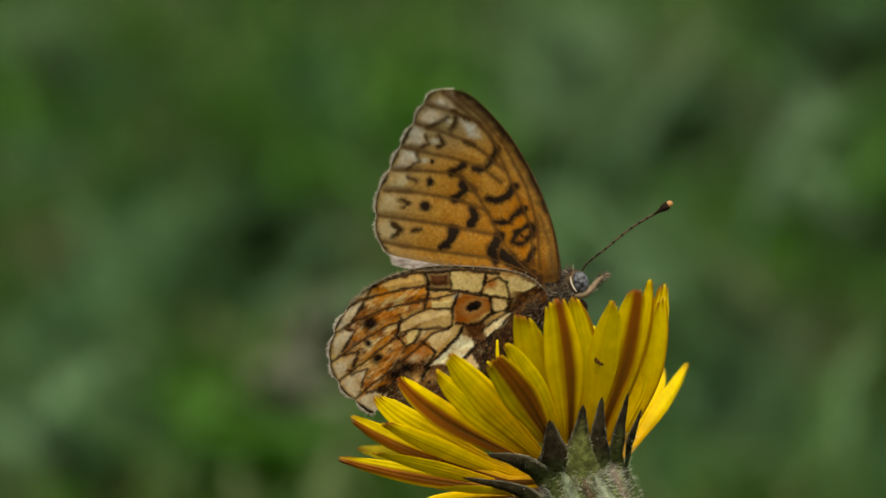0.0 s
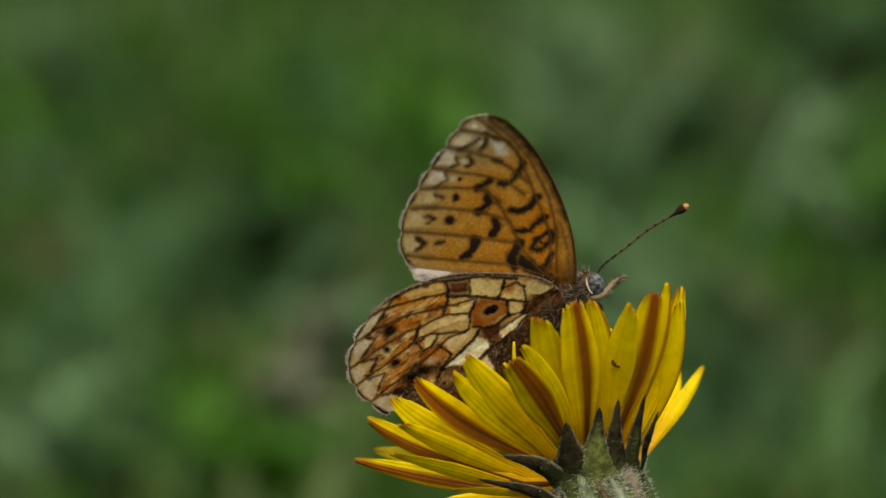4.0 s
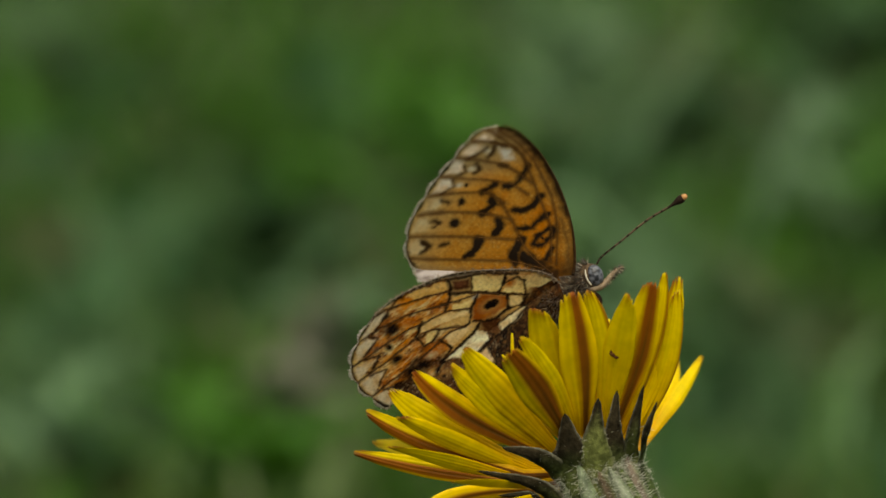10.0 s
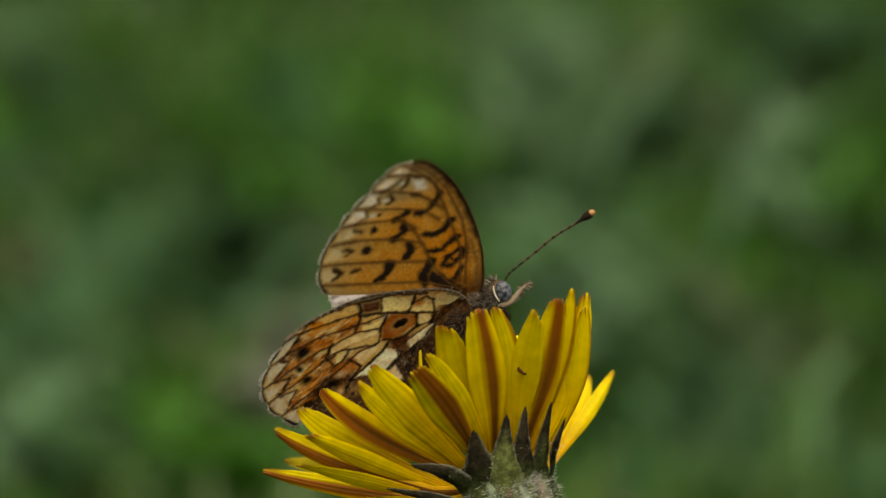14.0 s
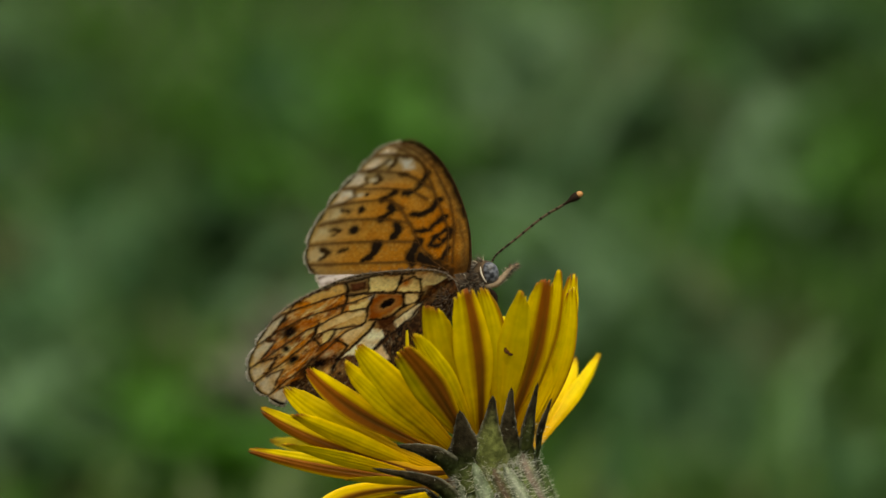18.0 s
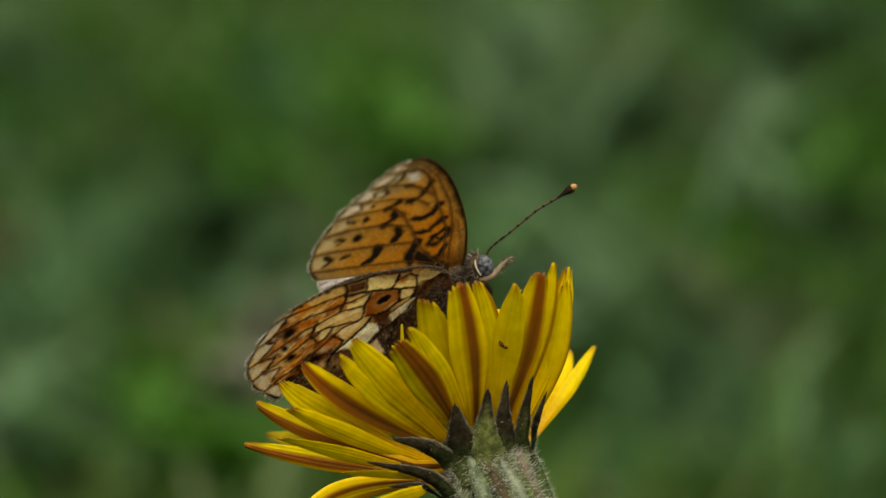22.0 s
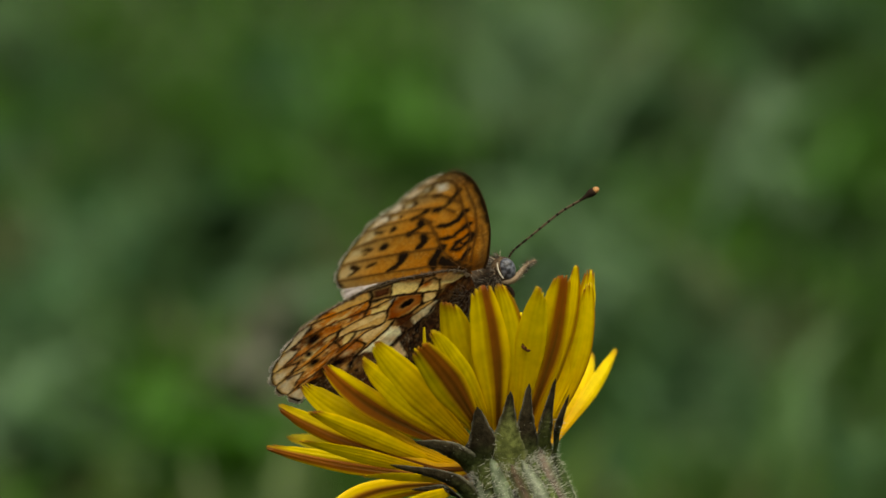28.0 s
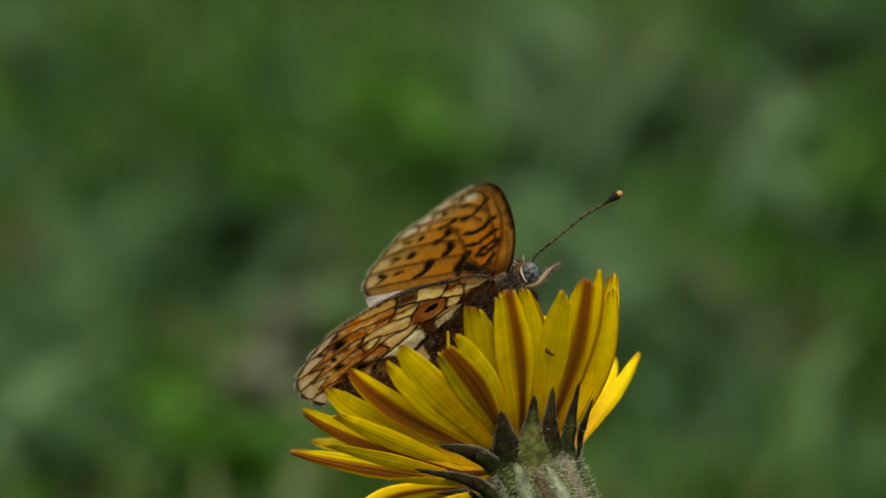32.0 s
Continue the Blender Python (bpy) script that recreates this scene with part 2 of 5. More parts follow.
M_GROUND = material("meadow_soil", 0.9, (0.020, 0.036, 0.010), (0.036, 0.058, 0.016), scale=9.0, detail=8, bump=0.8, bump_scale=60)
M_GRASS = material("grass_blades", 0.55, attribute="pattern", mottle=0.2, scale=120, translucent=0.42, spec=0.25)
M_TURF = material("near_grass", 0.5, random_islands=[(0.034, 0.062, 0.008), (0.055, 0.115, 0.008), (0.045, 0.078, 0.014), (0.070, 0.13, 0.012), (0.085, 0.11, 0.035), (0.050, 0.09, 0.018)], translucent=0.3)
M_LEAF_PALE = material("leaf_pale", 0.6, (0.085, 0.155, 0.075), (0.065, 0.125, 0.058), scale=60, translucent=0.2, spec=0.25)
M_LEAF_GREEN = material("leaf_green", 0.6, (0.026, 0.095, 0.004), (0.034, 0.112, 0.006), scale=60, translucent=0.3, spec=0.25)
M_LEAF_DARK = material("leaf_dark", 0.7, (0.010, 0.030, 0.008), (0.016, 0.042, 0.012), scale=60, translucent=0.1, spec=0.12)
M_LEAF_TEAL = material("leaf_teal", 0.5, (0.055, 0.115, 0.055), (0.07, 0.13, 0.065), scale=60, translucent=0.2)
M_LEAF_DULL = material("leaf_dull", 0.7, (0.098, 0.096, 0.068), (0.08, 0.085, 0.055), scale=60, translucent=0.1)


# ---- building helpers ----
def linked(name, mesh, mat, parent=None, label=""):
    ob = new(name, mesh)
    if mat:
        mesh.materials.append(mat)
    if parent:
        ob.parent = parent
    if label:
        tagged(ob, label)
    return ob


def part(name, bm, mat, parent, label=""):
    mesh = bpy.data.meshes.new(name)
    bm.to_mesh(mesh)
    bm.free()
    mesh.shade_smooth()
    return linked(name, mesh, mat, parent, label)


def sheet(name, verts, faces, mat, parent=None, label="", colours=None, smooth=True):
    """A mesh from computed arrays, with a colour layer where the tissue carries a pattern."""
    mesh = bpy.data.meshes.new(name)
    mesh.from_pydata([tuple(v) for v in verts], [], faces)
    if colours is not None:
        layer = mesh.color_attributes.new("pattern", "FLOAT_COLOR", "POINT")
        c = np.ones((len(verts), 4), np.float32)
        c[:, :3] = colours
        layer.data.foreach_set("color", c.ravel())
    if smooth:
        mesh.shade_smooth()
    mesh.update()
    return linked(name, mesh, mat, parent, label)


def grid_faces(rows, cols, start=0):
    return [(start + i * cols + j, start + i * cols + j + 1, start + (i + 1) * cols + j + 1, start + (i + 1) * cols + j)
            for i in range(rows - 1) for j in range(cols - 1)]


def curve_points(points, count):
    """Catmull-Rom through a few control points."""
    p = np.array(points, float)
    p = np.vstack([2 * p[0] - p[1], p, 2 * p[-1] - p[-2]])
    out = []
    spans = len(p) - 3
    for k in range(count):
        u = k / (count - 1) * spans
        i = min(int(u), spans - 1)
        f = u - i
        a, b, c, d = p[i:i + 4]
        out.append(0.5 * (2 * b + (c - a) * f + (2 * a - 5 * b + 4 * c - d) * f * f + (3 * b - a - 3 * c + d) * f ** 3))
    return np.array(out)


def tube(points, radii, sides=8, caps=True):
    """Vertices and faces of a tube along points."""
    pts = [Vector(p) for p in points]
    verts, faces = [], []
    side = None
    for i, p in enumerate(pts):
        way = (pts[min(i + 1, len(pts) - 1)] - pts[max(i - 1, 0)]).normalized()
        if side is None:
            side = way.orthogonal().normalized()
        side = (side - way * side.dot(way)).normalized()
        other = way.cross(side)
        for k in range(sides):
            a = 2 * math.pi * k / sides
            verts.append(p + (side * math.cos(a) + other * math.sin(a)) * radii[i])
    for i in range(len(pts) - 1):
        for k in range(sides):
            k2 = (k + 1) % sides
            faces.append((i * sides + k, i * sides + k2, (i + 1) * sides + k2, (i + 1) * sides + k))
    if caps:
        faces.append(tuple(range(sides))[::-1])
        faces.append(tuple((len(pts) - 1) * sides + k for k in range(sides)))
    return verts, faces


def hairs(roots, ways, lengths, width, curl=0.25):
    """Bent three-sided hairs as one mesh."""
    verts, faces = [], []
    for root, way, size in zip(roots, ways, lengths):
        root, way = Vector(root), Vector(way).normalized()
        side = way.orthogonal().normalized()
        side = (Matrix.Rotation(random.uniform(0, 6.28), 3, way) @ side).normalized()
        other = way.cross(side)
        bend = (side * random.uniform(-1, 1) + other * random.uniform(-1, 1)) * size * curl
        k = len(verts)
        mid = root + way * size * 0.55 + bend * 0.35
        for c, w in ((root, width), (mid, width * 0.7)):
            for j in range(3):
                a = 2.094 * j
                verts.append(c + (side * math.cos(a) + other * math.sin(a)) * w)
        verts.append(root + way * size + bend)
        for j in range(3):
            j2 = (j + 1) % 3
            faces.append((k + j, k + j2, k + 3 + j2, k + 3 + j))
            faces.append((k + 3 + j, k + 3 + j2, k + 6))
    return verts, faces


def ball(bm, place, size, turn=None, seg=24, ring=16):
    m = Matrix.Translation(place) @ (turn or Matrix()) @ Matrix.Diagonal((*size, 1))
    return bmesh.ops.create_uvsphere(bm, u_segments=seg, v_segments=ring, radius=1, matrix=m)["verts"]


# ---- the meadow ----
def meet(x, y, high):
    """Where the line of sight through a chart place comes down to a height over the ground."""
    eye = Vector((0, 0, HEIGHT))
    way = SHEET @ at(x, y) - eye
    return eye + way * ((high - HEIGHT) / way.z)


def ground_height(x, y):
    return 0.012 * noise.noise(Vector((x * 2.1, y * 2.1, 0))) + 0.006 * noise.noise(Vector((x * 7, y * 7, 3)))


def build_ground():
    ticks = np.concatenate([-np.geomspace(300, 3.2, 14), np.linspace(-3, 3, 61), np.geomspace(3.2, 300, 14)])
    verts = [(x, y + 1.5, ground_height(x, y + 1.5) if abs(x) < 4 and abs(y) < 4 else 0.0) for y in ticks for x in ticks]
    ob = sheet("ground", verts, grid_faces(len(ticks), len(ticks)), M_GROUND)
    tagged(ob, "mossy green meadow soil under short grass", "ground", kind="structure")


def blade(verts, faces, root, lean, high, width, turn):
    """One bent grass blade of three sections, as a thin channelled strip."""
    k = len(verts)
    side = Vector((math.cos(turn), math.sin(turn), 0)) * width * 0.5
    for f, w in ((0, 1.0), (0.4, 0.9), (0.75, 0.6)):
        c = Vector(root) + Vector((lean[0] * f * f, lean[1] * f * f, high * f))
        verts += [c - side * w, c + side * w]
    verts.append(Vector(root) + Vector((lean[0], lean[1], high)))
    faces += [(k, k + 1, k + 3, k + 2), (k + 2, k + 3, k + 5, k + 4), (k + 4, k + 5, k + 6)]


# patches of different tone in the turf: place on the chart at ground level, half width; tone
PATCHES_PALE = [
    (60, 20, 70), (90, 660, 85), (45, 715, 70), (200, 680, 65), (270, 425, 60), (350, 385, 45), (1010, 30, 85), (970, 130, 60), (1090, 60, 50), (935, 170, 50), (1080, 150, 80),
    (1450, 170, 60), (1460, 270, 55), (1410, 140, 50), (1430, 335, 50), (1040, 425, 75), (1170, 410, 45), (1150, 475, 55), (1100, 505, 50), (1420, 740, 65), (1300, 690, 55), (1255, 620, 50), (1450, 690, 50), (1500, 800, 55), (1370, 800, 45)]
PATCHES_TEAL = [
    (130, 540, 70), (200, 400, 60), (60, 270, 55), (570, 120, 50), (600, 205, 45), (1000, 335, 50), (1180, 815, 55), (1330, 650, 60), (1090, 240, 60), (1220, 690, 50),
    (470, 530, 60), (240, 490, 60), (1390, 90, 40), (1560, 840, 60), (180, 150, 50)]
PATCHES_FRESH = [
    (470, 760, 85), (510, 715, 60), (550, 285, 48), (520, 240, 50), (430, 165, 50), (360, 690, 55), (340, 640, 50), (740, 150, 90), (640, 60, 60), (820, 210, 70),
    (1552, 270, 60), (1520, 225, 42), (1562, 110, 42), (1420, 830, 60), (1310, 860, 60), (200, 20, 60), (30, 205, 50), (1200, 310, 50), (1230, 590, 42), (1340, 60, 45), (1150, 20, 50), (110, 860, 60),
    (450, 60, 55), (380, 800, 60), (1380, 400, 55), (1290, 430, 50)]
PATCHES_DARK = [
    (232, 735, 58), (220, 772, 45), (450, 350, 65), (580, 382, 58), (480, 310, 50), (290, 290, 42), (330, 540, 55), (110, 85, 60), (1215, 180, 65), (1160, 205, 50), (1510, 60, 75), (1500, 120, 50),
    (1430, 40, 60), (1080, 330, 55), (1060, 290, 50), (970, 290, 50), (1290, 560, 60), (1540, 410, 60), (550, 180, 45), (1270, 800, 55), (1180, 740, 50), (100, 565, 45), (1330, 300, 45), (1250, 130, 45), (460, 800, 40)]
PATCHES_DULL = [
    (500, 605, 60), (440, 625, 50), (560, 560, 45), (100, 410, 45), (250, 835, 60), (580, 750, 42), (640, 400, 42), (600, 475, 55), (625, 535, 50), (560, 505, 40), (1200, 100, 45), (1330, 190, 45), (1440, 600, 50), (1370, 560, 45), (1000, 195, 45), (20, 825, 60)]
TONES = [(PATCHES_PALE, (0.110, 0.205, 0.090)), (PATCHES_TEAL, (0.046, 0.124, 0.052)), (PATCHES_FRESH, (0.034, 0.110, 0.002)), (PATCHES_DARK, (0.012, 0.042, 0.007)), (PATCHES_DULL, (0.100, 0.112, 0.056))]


def turf_tones():
    """Centres, half widths and tones of the patches on the ground; a patch is three times as long as wide."""
    rows = []
    for patches, tone in TONES:
        for x, y, r in patches:
            p = meet(x, y, 0.015)
            half = r * UNIT * p.y / NEAR
            rows.append((p.x, p.y, half, half * 3.2, *tone))
    return np.array(rows)


def build_grass():
    rng = random.Random(5)
    tones = turf_tones()
    verts, faces, colours = [], [], []
    base = [(0.022, 0.062, 0.005), (0.036, 0.110, 0.005), (0.028, 0.078, 0.010), (0.042, 0.12, 0.008), (0.054, 0.10, 0.022), (0.032, 0.09, 0.012)]
    for _ in range(30000):
        y = 0.92 + 3.4 * rng.random() ** 1.5
        x = rng.uniform(-1, 1) * (0.07 + 0.18 * y) if rng.random() < 0.68 else rng.gauss(0, 0.30 + 0.28 * y)
        high = (rng.uniform(0.010, 0.030) if rng.random() < 0.94 else rng.uniform(0.03, 0.07)) * (1 + 0.5 * noise.noise(Vector((x * 5, y * 5, 1))))
        a = rng.uniform(0, 6.28)
        reach = rng.uniform(0.3, 1.3) * high
        blade(verts, faces, (x, y, ground_height(x, y) - 0.004), (math.cos(a) * reach, math.sin(a) * reach), high, rng.uniform(0.004, 0.009), rng.uniform(0, 6.28))
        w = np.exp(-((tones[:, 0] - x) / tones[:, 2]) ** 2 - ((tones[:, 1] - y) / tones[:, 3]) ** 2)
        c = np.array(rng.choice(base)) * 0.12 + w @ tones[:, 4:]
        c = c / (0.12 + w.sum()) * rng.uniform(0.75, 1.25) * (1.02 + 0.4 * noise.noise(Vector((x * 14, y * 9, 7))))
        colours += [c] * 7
    for _ in range(52000):
        a, q = rng.uniform(0, 6.28), 4.6 * math.sqrt(rng.random()) * (1 + 0.18 * abs(rng.gauss(0, 1)))
        x, y = math.cos(a) * q, 1.2 + math.sin(a) * q
        if (y > 0.9 and abs(x) < 0.05 + 0.17 * y and y < 4.4) or rng.random() < math.exp(-(x / 0.55) ** 4 - ((y - 0.25) / 0.6) ** 4):
            continue
        high = rng.uniform(0.025, 0.065)
        a = rng.uniform(0, 6.28)
        reach = rng.uniform(0.4, 1.3) * high
        blade(verts, faces, (x, y, -0.004 + (ground_height(x, y) if abs(x) < 4 and abs(y - 1.5) < 4 else 0.0)), (math.cos(a) * reach, math.sin(a) * reach), high, rng.uniform(0.008, 0.019), rng.uniform(0, 6.28))
        colours += [np.array(rng.choice(base)) * rng.uniform(0.7, 1.2) * (1 + 0.5 * noise.noise(Vector((x * 3, y * 3, 5))))] * 7
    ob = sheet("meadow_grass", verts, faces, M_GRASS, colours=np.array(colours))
    tagged(ob, "dense short meadow grass in drifts of fresh, pale and dark green", "grass", kind="stuff")
    verts, faces = [], []
    for _ in range(11000):
        y = min(0.95, rng.gauss(0.25, 0.42))
        x = rng.gauss(0, 0.38)
        a = rng.uniform(0, 6.28)
        high = rng.uniform(0.03, 0.07)
        blade(verts, faces, (x, y, ground_height(x, y) - 0.004), (math.cos(a) * 0.03, math.sin(a) * 0.03), high, rng.uniform(0.004, 0.011), rng.uniform(0, 6.28))
    tagged(sheet("near_grass", verts, faces, M_TURF), "short green grass round the flower's foot", "grass", kind="stuff")


def leaf_mesh(name, length, width, droop):
    """A pointed oval leaf with a folded midrib and a drooping tip, lying along x."""
    verts, faces = [], []
    n, c = 11, 7
    for i in range(n):
        f = i / (n - 1)
        w = width * 0.5 * math.sin(math.pi * min(1, f * 0.94 + 0.06)) ** 0.75
        for j in range(c):
            s = 2 * j / (c - 1) - 1
            verts.append((length * f, s * w, length * (0.55 * f - droop * f * f) + abs(s) * w * 0.35 + 0.003 * math.sin(9 * f + 3 * s) * width * 8))
    mesh = bpy.data.meshes.new(name)
    mesh.from_pydata(verts, [], grid_faces(n, c))
    mesh.shade_smooth()
    return mesh


def build_plants():
    """Low leafy plants in the grass: pale, fresh and dark ones, each a rosette of leaves."""
    kinds = {
        "pale": (M_LEAF_PALE, "low plant with pale grey-green broad leaves in the grass", (0.055, 0.020, 0.5)),
        "green": (M_LEAF_GREEN, "low plant with fresh vivid green leaves in the grass", (0.060, 0.022, 0.45)),
        "dark": (M_LEAF_DARK, "low plant with dark green leaves in the grass", (0.060, 0.026, 0.6)),
        "dull": (M_LEAF_DULL, "withered dull pinkish grey leaves in the grass", (0.050, 0.024, 0.6)),
    }
    rng = random.Random(11)
    meshes = {k: leaf_mesh("leaf", *v[2]) for k, v in kinds.items()}
    for k, v in kinds.items():
        meshes[k].materials.append(v[0])
    for kind, x, y, spread, count in PLANTS:
        mat, label, size = kinds[kind]
        p = meet(x, y, 0.05)
        p.z = ground_height(p.x, p.y)
        thing = new("meadow_plant")
        thing.location = p
        tagged(thing, label, "plant", group="low plants in the meadow")
        for i in range(count):
            ob = new("leaf", meshes[kind])
            ob.parent = thing
            a = 6.283 * (i + rng.uniform(-0.3, 0.3)) / count
            k = spread * rng.uniform(0.8, 1.2)
            ob.matrix_basis = pose(0, 0, 0.012 + rng.uniform(0, 0.02), 0, -rng.uniform(5, 40), math.degrees(a)) @ Matrix.Diagonal((k, k, k, 1))


def build_tall_blades():
    """Broad arching grass leaves that stand over the turf: start and end on the chart, distance, width, kind."""
    mats = {"pale": (M_LEAF_PALE, "broad arching pale grey-green grass leaf"), "green": (M_LEAF_GREEN, "broad arching fresh green grass leaf"),
            "dark": (M_LEAF_DARK, "broad arching dark green grass leaf"), "teal": (M_LEAF_TEAL, "broad arching bluish green grass leaf")}
    eye = Vector((0, 0, HEIGHT))
    for kind, x0, y0, x1, y1, far, width in BLADES:
        a, c = [eye + (SHEET @ at(x, y) - eye) * (far / NEAR) for x, y in ((x0, y0), (x1, y1))]
        low = a if a.z < c.z else c
        high = c if a.z < c.z else a
        run = high - low
        drop = min(1.5, low.z / max(run.z, 0.01))
        root = Vector((low.x - run.x * drop * 0.8, low.y + 0.01, 0))
        root.z = ground_height(root.x, root.y)
        line = curve_points([root, low, low.lerp(high, 0.5) + Vector((0, 0, 0.006)), high, high + run * 0.3 - Vector((0, 0, 0.012))], 18)
        verts = []
        for i, p in enumerate(line):
            f = i / 17
            w = width * min(1, 0.35 + 2 * f) * min(1, (1 - f) * 3.2 + 0.03)
            t = Vector(line[min(i + 1, 17)]) - Vector(line[max(i - 1, 0)])
            side = t.cross(Vector((0, -1, 0.35))).normalized()
            fold = t.cross(side).normalized()
            for s in (-1, -0.5, 0, 0.5, 1):
                verts.append(Vector(p) + side * s * w / 2 + fold * abs(s) * w * 0.2 - root)
        mat, label = mats[kind]
        ob = sheet("grass_leaf", verts, grid_faces(18, 5), mat)
        ob.location = root
        tagged(ob, label, "grass leaf", group="tall grass leaves")


BLADES = [
    ("teal", 1330, 420, 1425, 190, 1.35, 0.006), ("green", 690, 400, 545, 275, 1.25, 0.005), ("pale", 1130, 470, 950, 340, 1.3, 0.005), ("pale", 1100, 300, 1260, 60, 1.7, 0.006),
]
PLANTS = [
    ("pale", 1010, 30, 1.0, 7), ("pale", 970, 130, 0.5, 6), ("pale", 1450, 180, 0.7, 6), ("pale", 1460, 280, 0.6, 5), ("pale", 80, 670, 0.8, 7), ("pale", 45, 720, 0.5, 6),
    ("pale", 1040, 430, 0.7, 6), ("pale", 1150, 475, 0.5, 6), ("dull", 500, 610, 0.6, 7), ("green", 740, 150, 1.0, 7), ("green", 820, 215, 0.8, 6),
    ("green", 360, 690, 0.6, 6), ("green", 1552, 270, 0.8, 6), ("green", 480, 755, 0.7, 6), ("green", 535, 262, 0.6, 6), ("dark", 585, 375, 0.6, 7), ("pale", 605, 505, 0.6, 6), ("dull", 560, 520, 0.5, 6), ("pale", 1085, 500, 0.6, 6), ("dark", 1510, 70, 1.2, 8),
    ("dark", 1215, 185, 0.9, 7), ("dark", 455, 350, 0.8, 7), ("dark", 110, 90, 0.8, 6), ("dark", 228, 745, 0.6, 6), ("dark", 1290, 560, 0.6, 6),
]

# ---- the butterfly's wings ----
HINGE, AXIS, SHUT, BEND, PLEAT = (970.56, 504.09), 35.0, 20.0, 60.0, 0.00013
ALONG = np.array([math.cos(radians(AXIS)), -math.sin(radians(AXIS))])
RISE = np.array([-math.sin(radians(AXIS)), -math.cos(radians(AXIS))])

CREAM, AMBER = (0.80, 0.66, 0.36), (0.57, 0.29, 0.045)
WHITE, BLACK = (0.80, 0.74, 0.58), (0.009, 0.005, 0.004)


def bent(r):
    """How far the wing's tip curls outwards, r units from the hinge."""
    return BEND * (np.maximum(r, 0) / 400) ** 3


def to_wing(p, twist=0.0):
    """Chart places, as the nearly shut wing shows them, to the wing's own axes: along the body, outwards, and the curl and twist of the tip, in metres."""
    p = np.asarray(p, float)
    c, s = math.cos(radians(SHUT)), math.sin(radians(SHUT))
    near = r = np.zeros(len(p))
    for _ in range(12):
        q = np.array((784, 441)) + (p - (784, 441)) * (1 - near * UNIT / NEAR)[:, None] - HINGE
        curl = bent(r) - twist * np.clip((40 - q @ ALONG) / 140, -0.6, 1) * np.clip((q @ ALONG + 260) / 130, 0, 1) * (np.clip(r, 0, 400) / 320) ** 2
        r = (q @ RISE + curl * s) / c
        near = r * s + curl * c
    return q @ ALONG * UNIT, r * UNIT, curl * UNIT


def off_lines(xy, lines):
    """How far each place lies from the nearest of several chart lines."""
    best = np.full(len(xy), 1e9)
    for line in lines:
        for a, b in zip(line[:-1], line[1:]):
            d = np.subtract(b, a)
            f = np.clip((xy - a) @ d / (d @ d), 0, 1)
            best = np.minimum(best, np.hypot(*(xy - a - f[:, None] * d).T))
    return best


def soft_noise(x, y, cell, seed):
    """Smooth value noise on arrays."""
    g = np.random.RandomState(seed).rand(64, 64)
    u, v = x / cell + 17.3, y / cell + 9.1
    i, j = np.floor(u).astype(int), np.floor(v).astype(int)
    f, h = u - i, v - j
    f, h = f * f * (3 - 2 * f), h * h * (3 - 2 * h)
    a, b, c, d = g[i % 64, j % 64], g[(i + 1) % 64, j % 64], g[i % 64, (j + 1) % 64], g[(i + 1) % 64, (j + 1) % 64]
    return (a * (1 - f) + b * f) * (1 - h) + (c * (1 - f) + d * f) * h


def rough(x, y, cell, seed):
    """Noise of three scales, centred on a half."""
    return 0.5 * soft_noise(x, y, cell, seed) + 0.3 * soft_noise(x, y, cell * 0.45, seed + 1) + 0.2 * soft_noise(x, y, cell * 0.2, seed + 2)


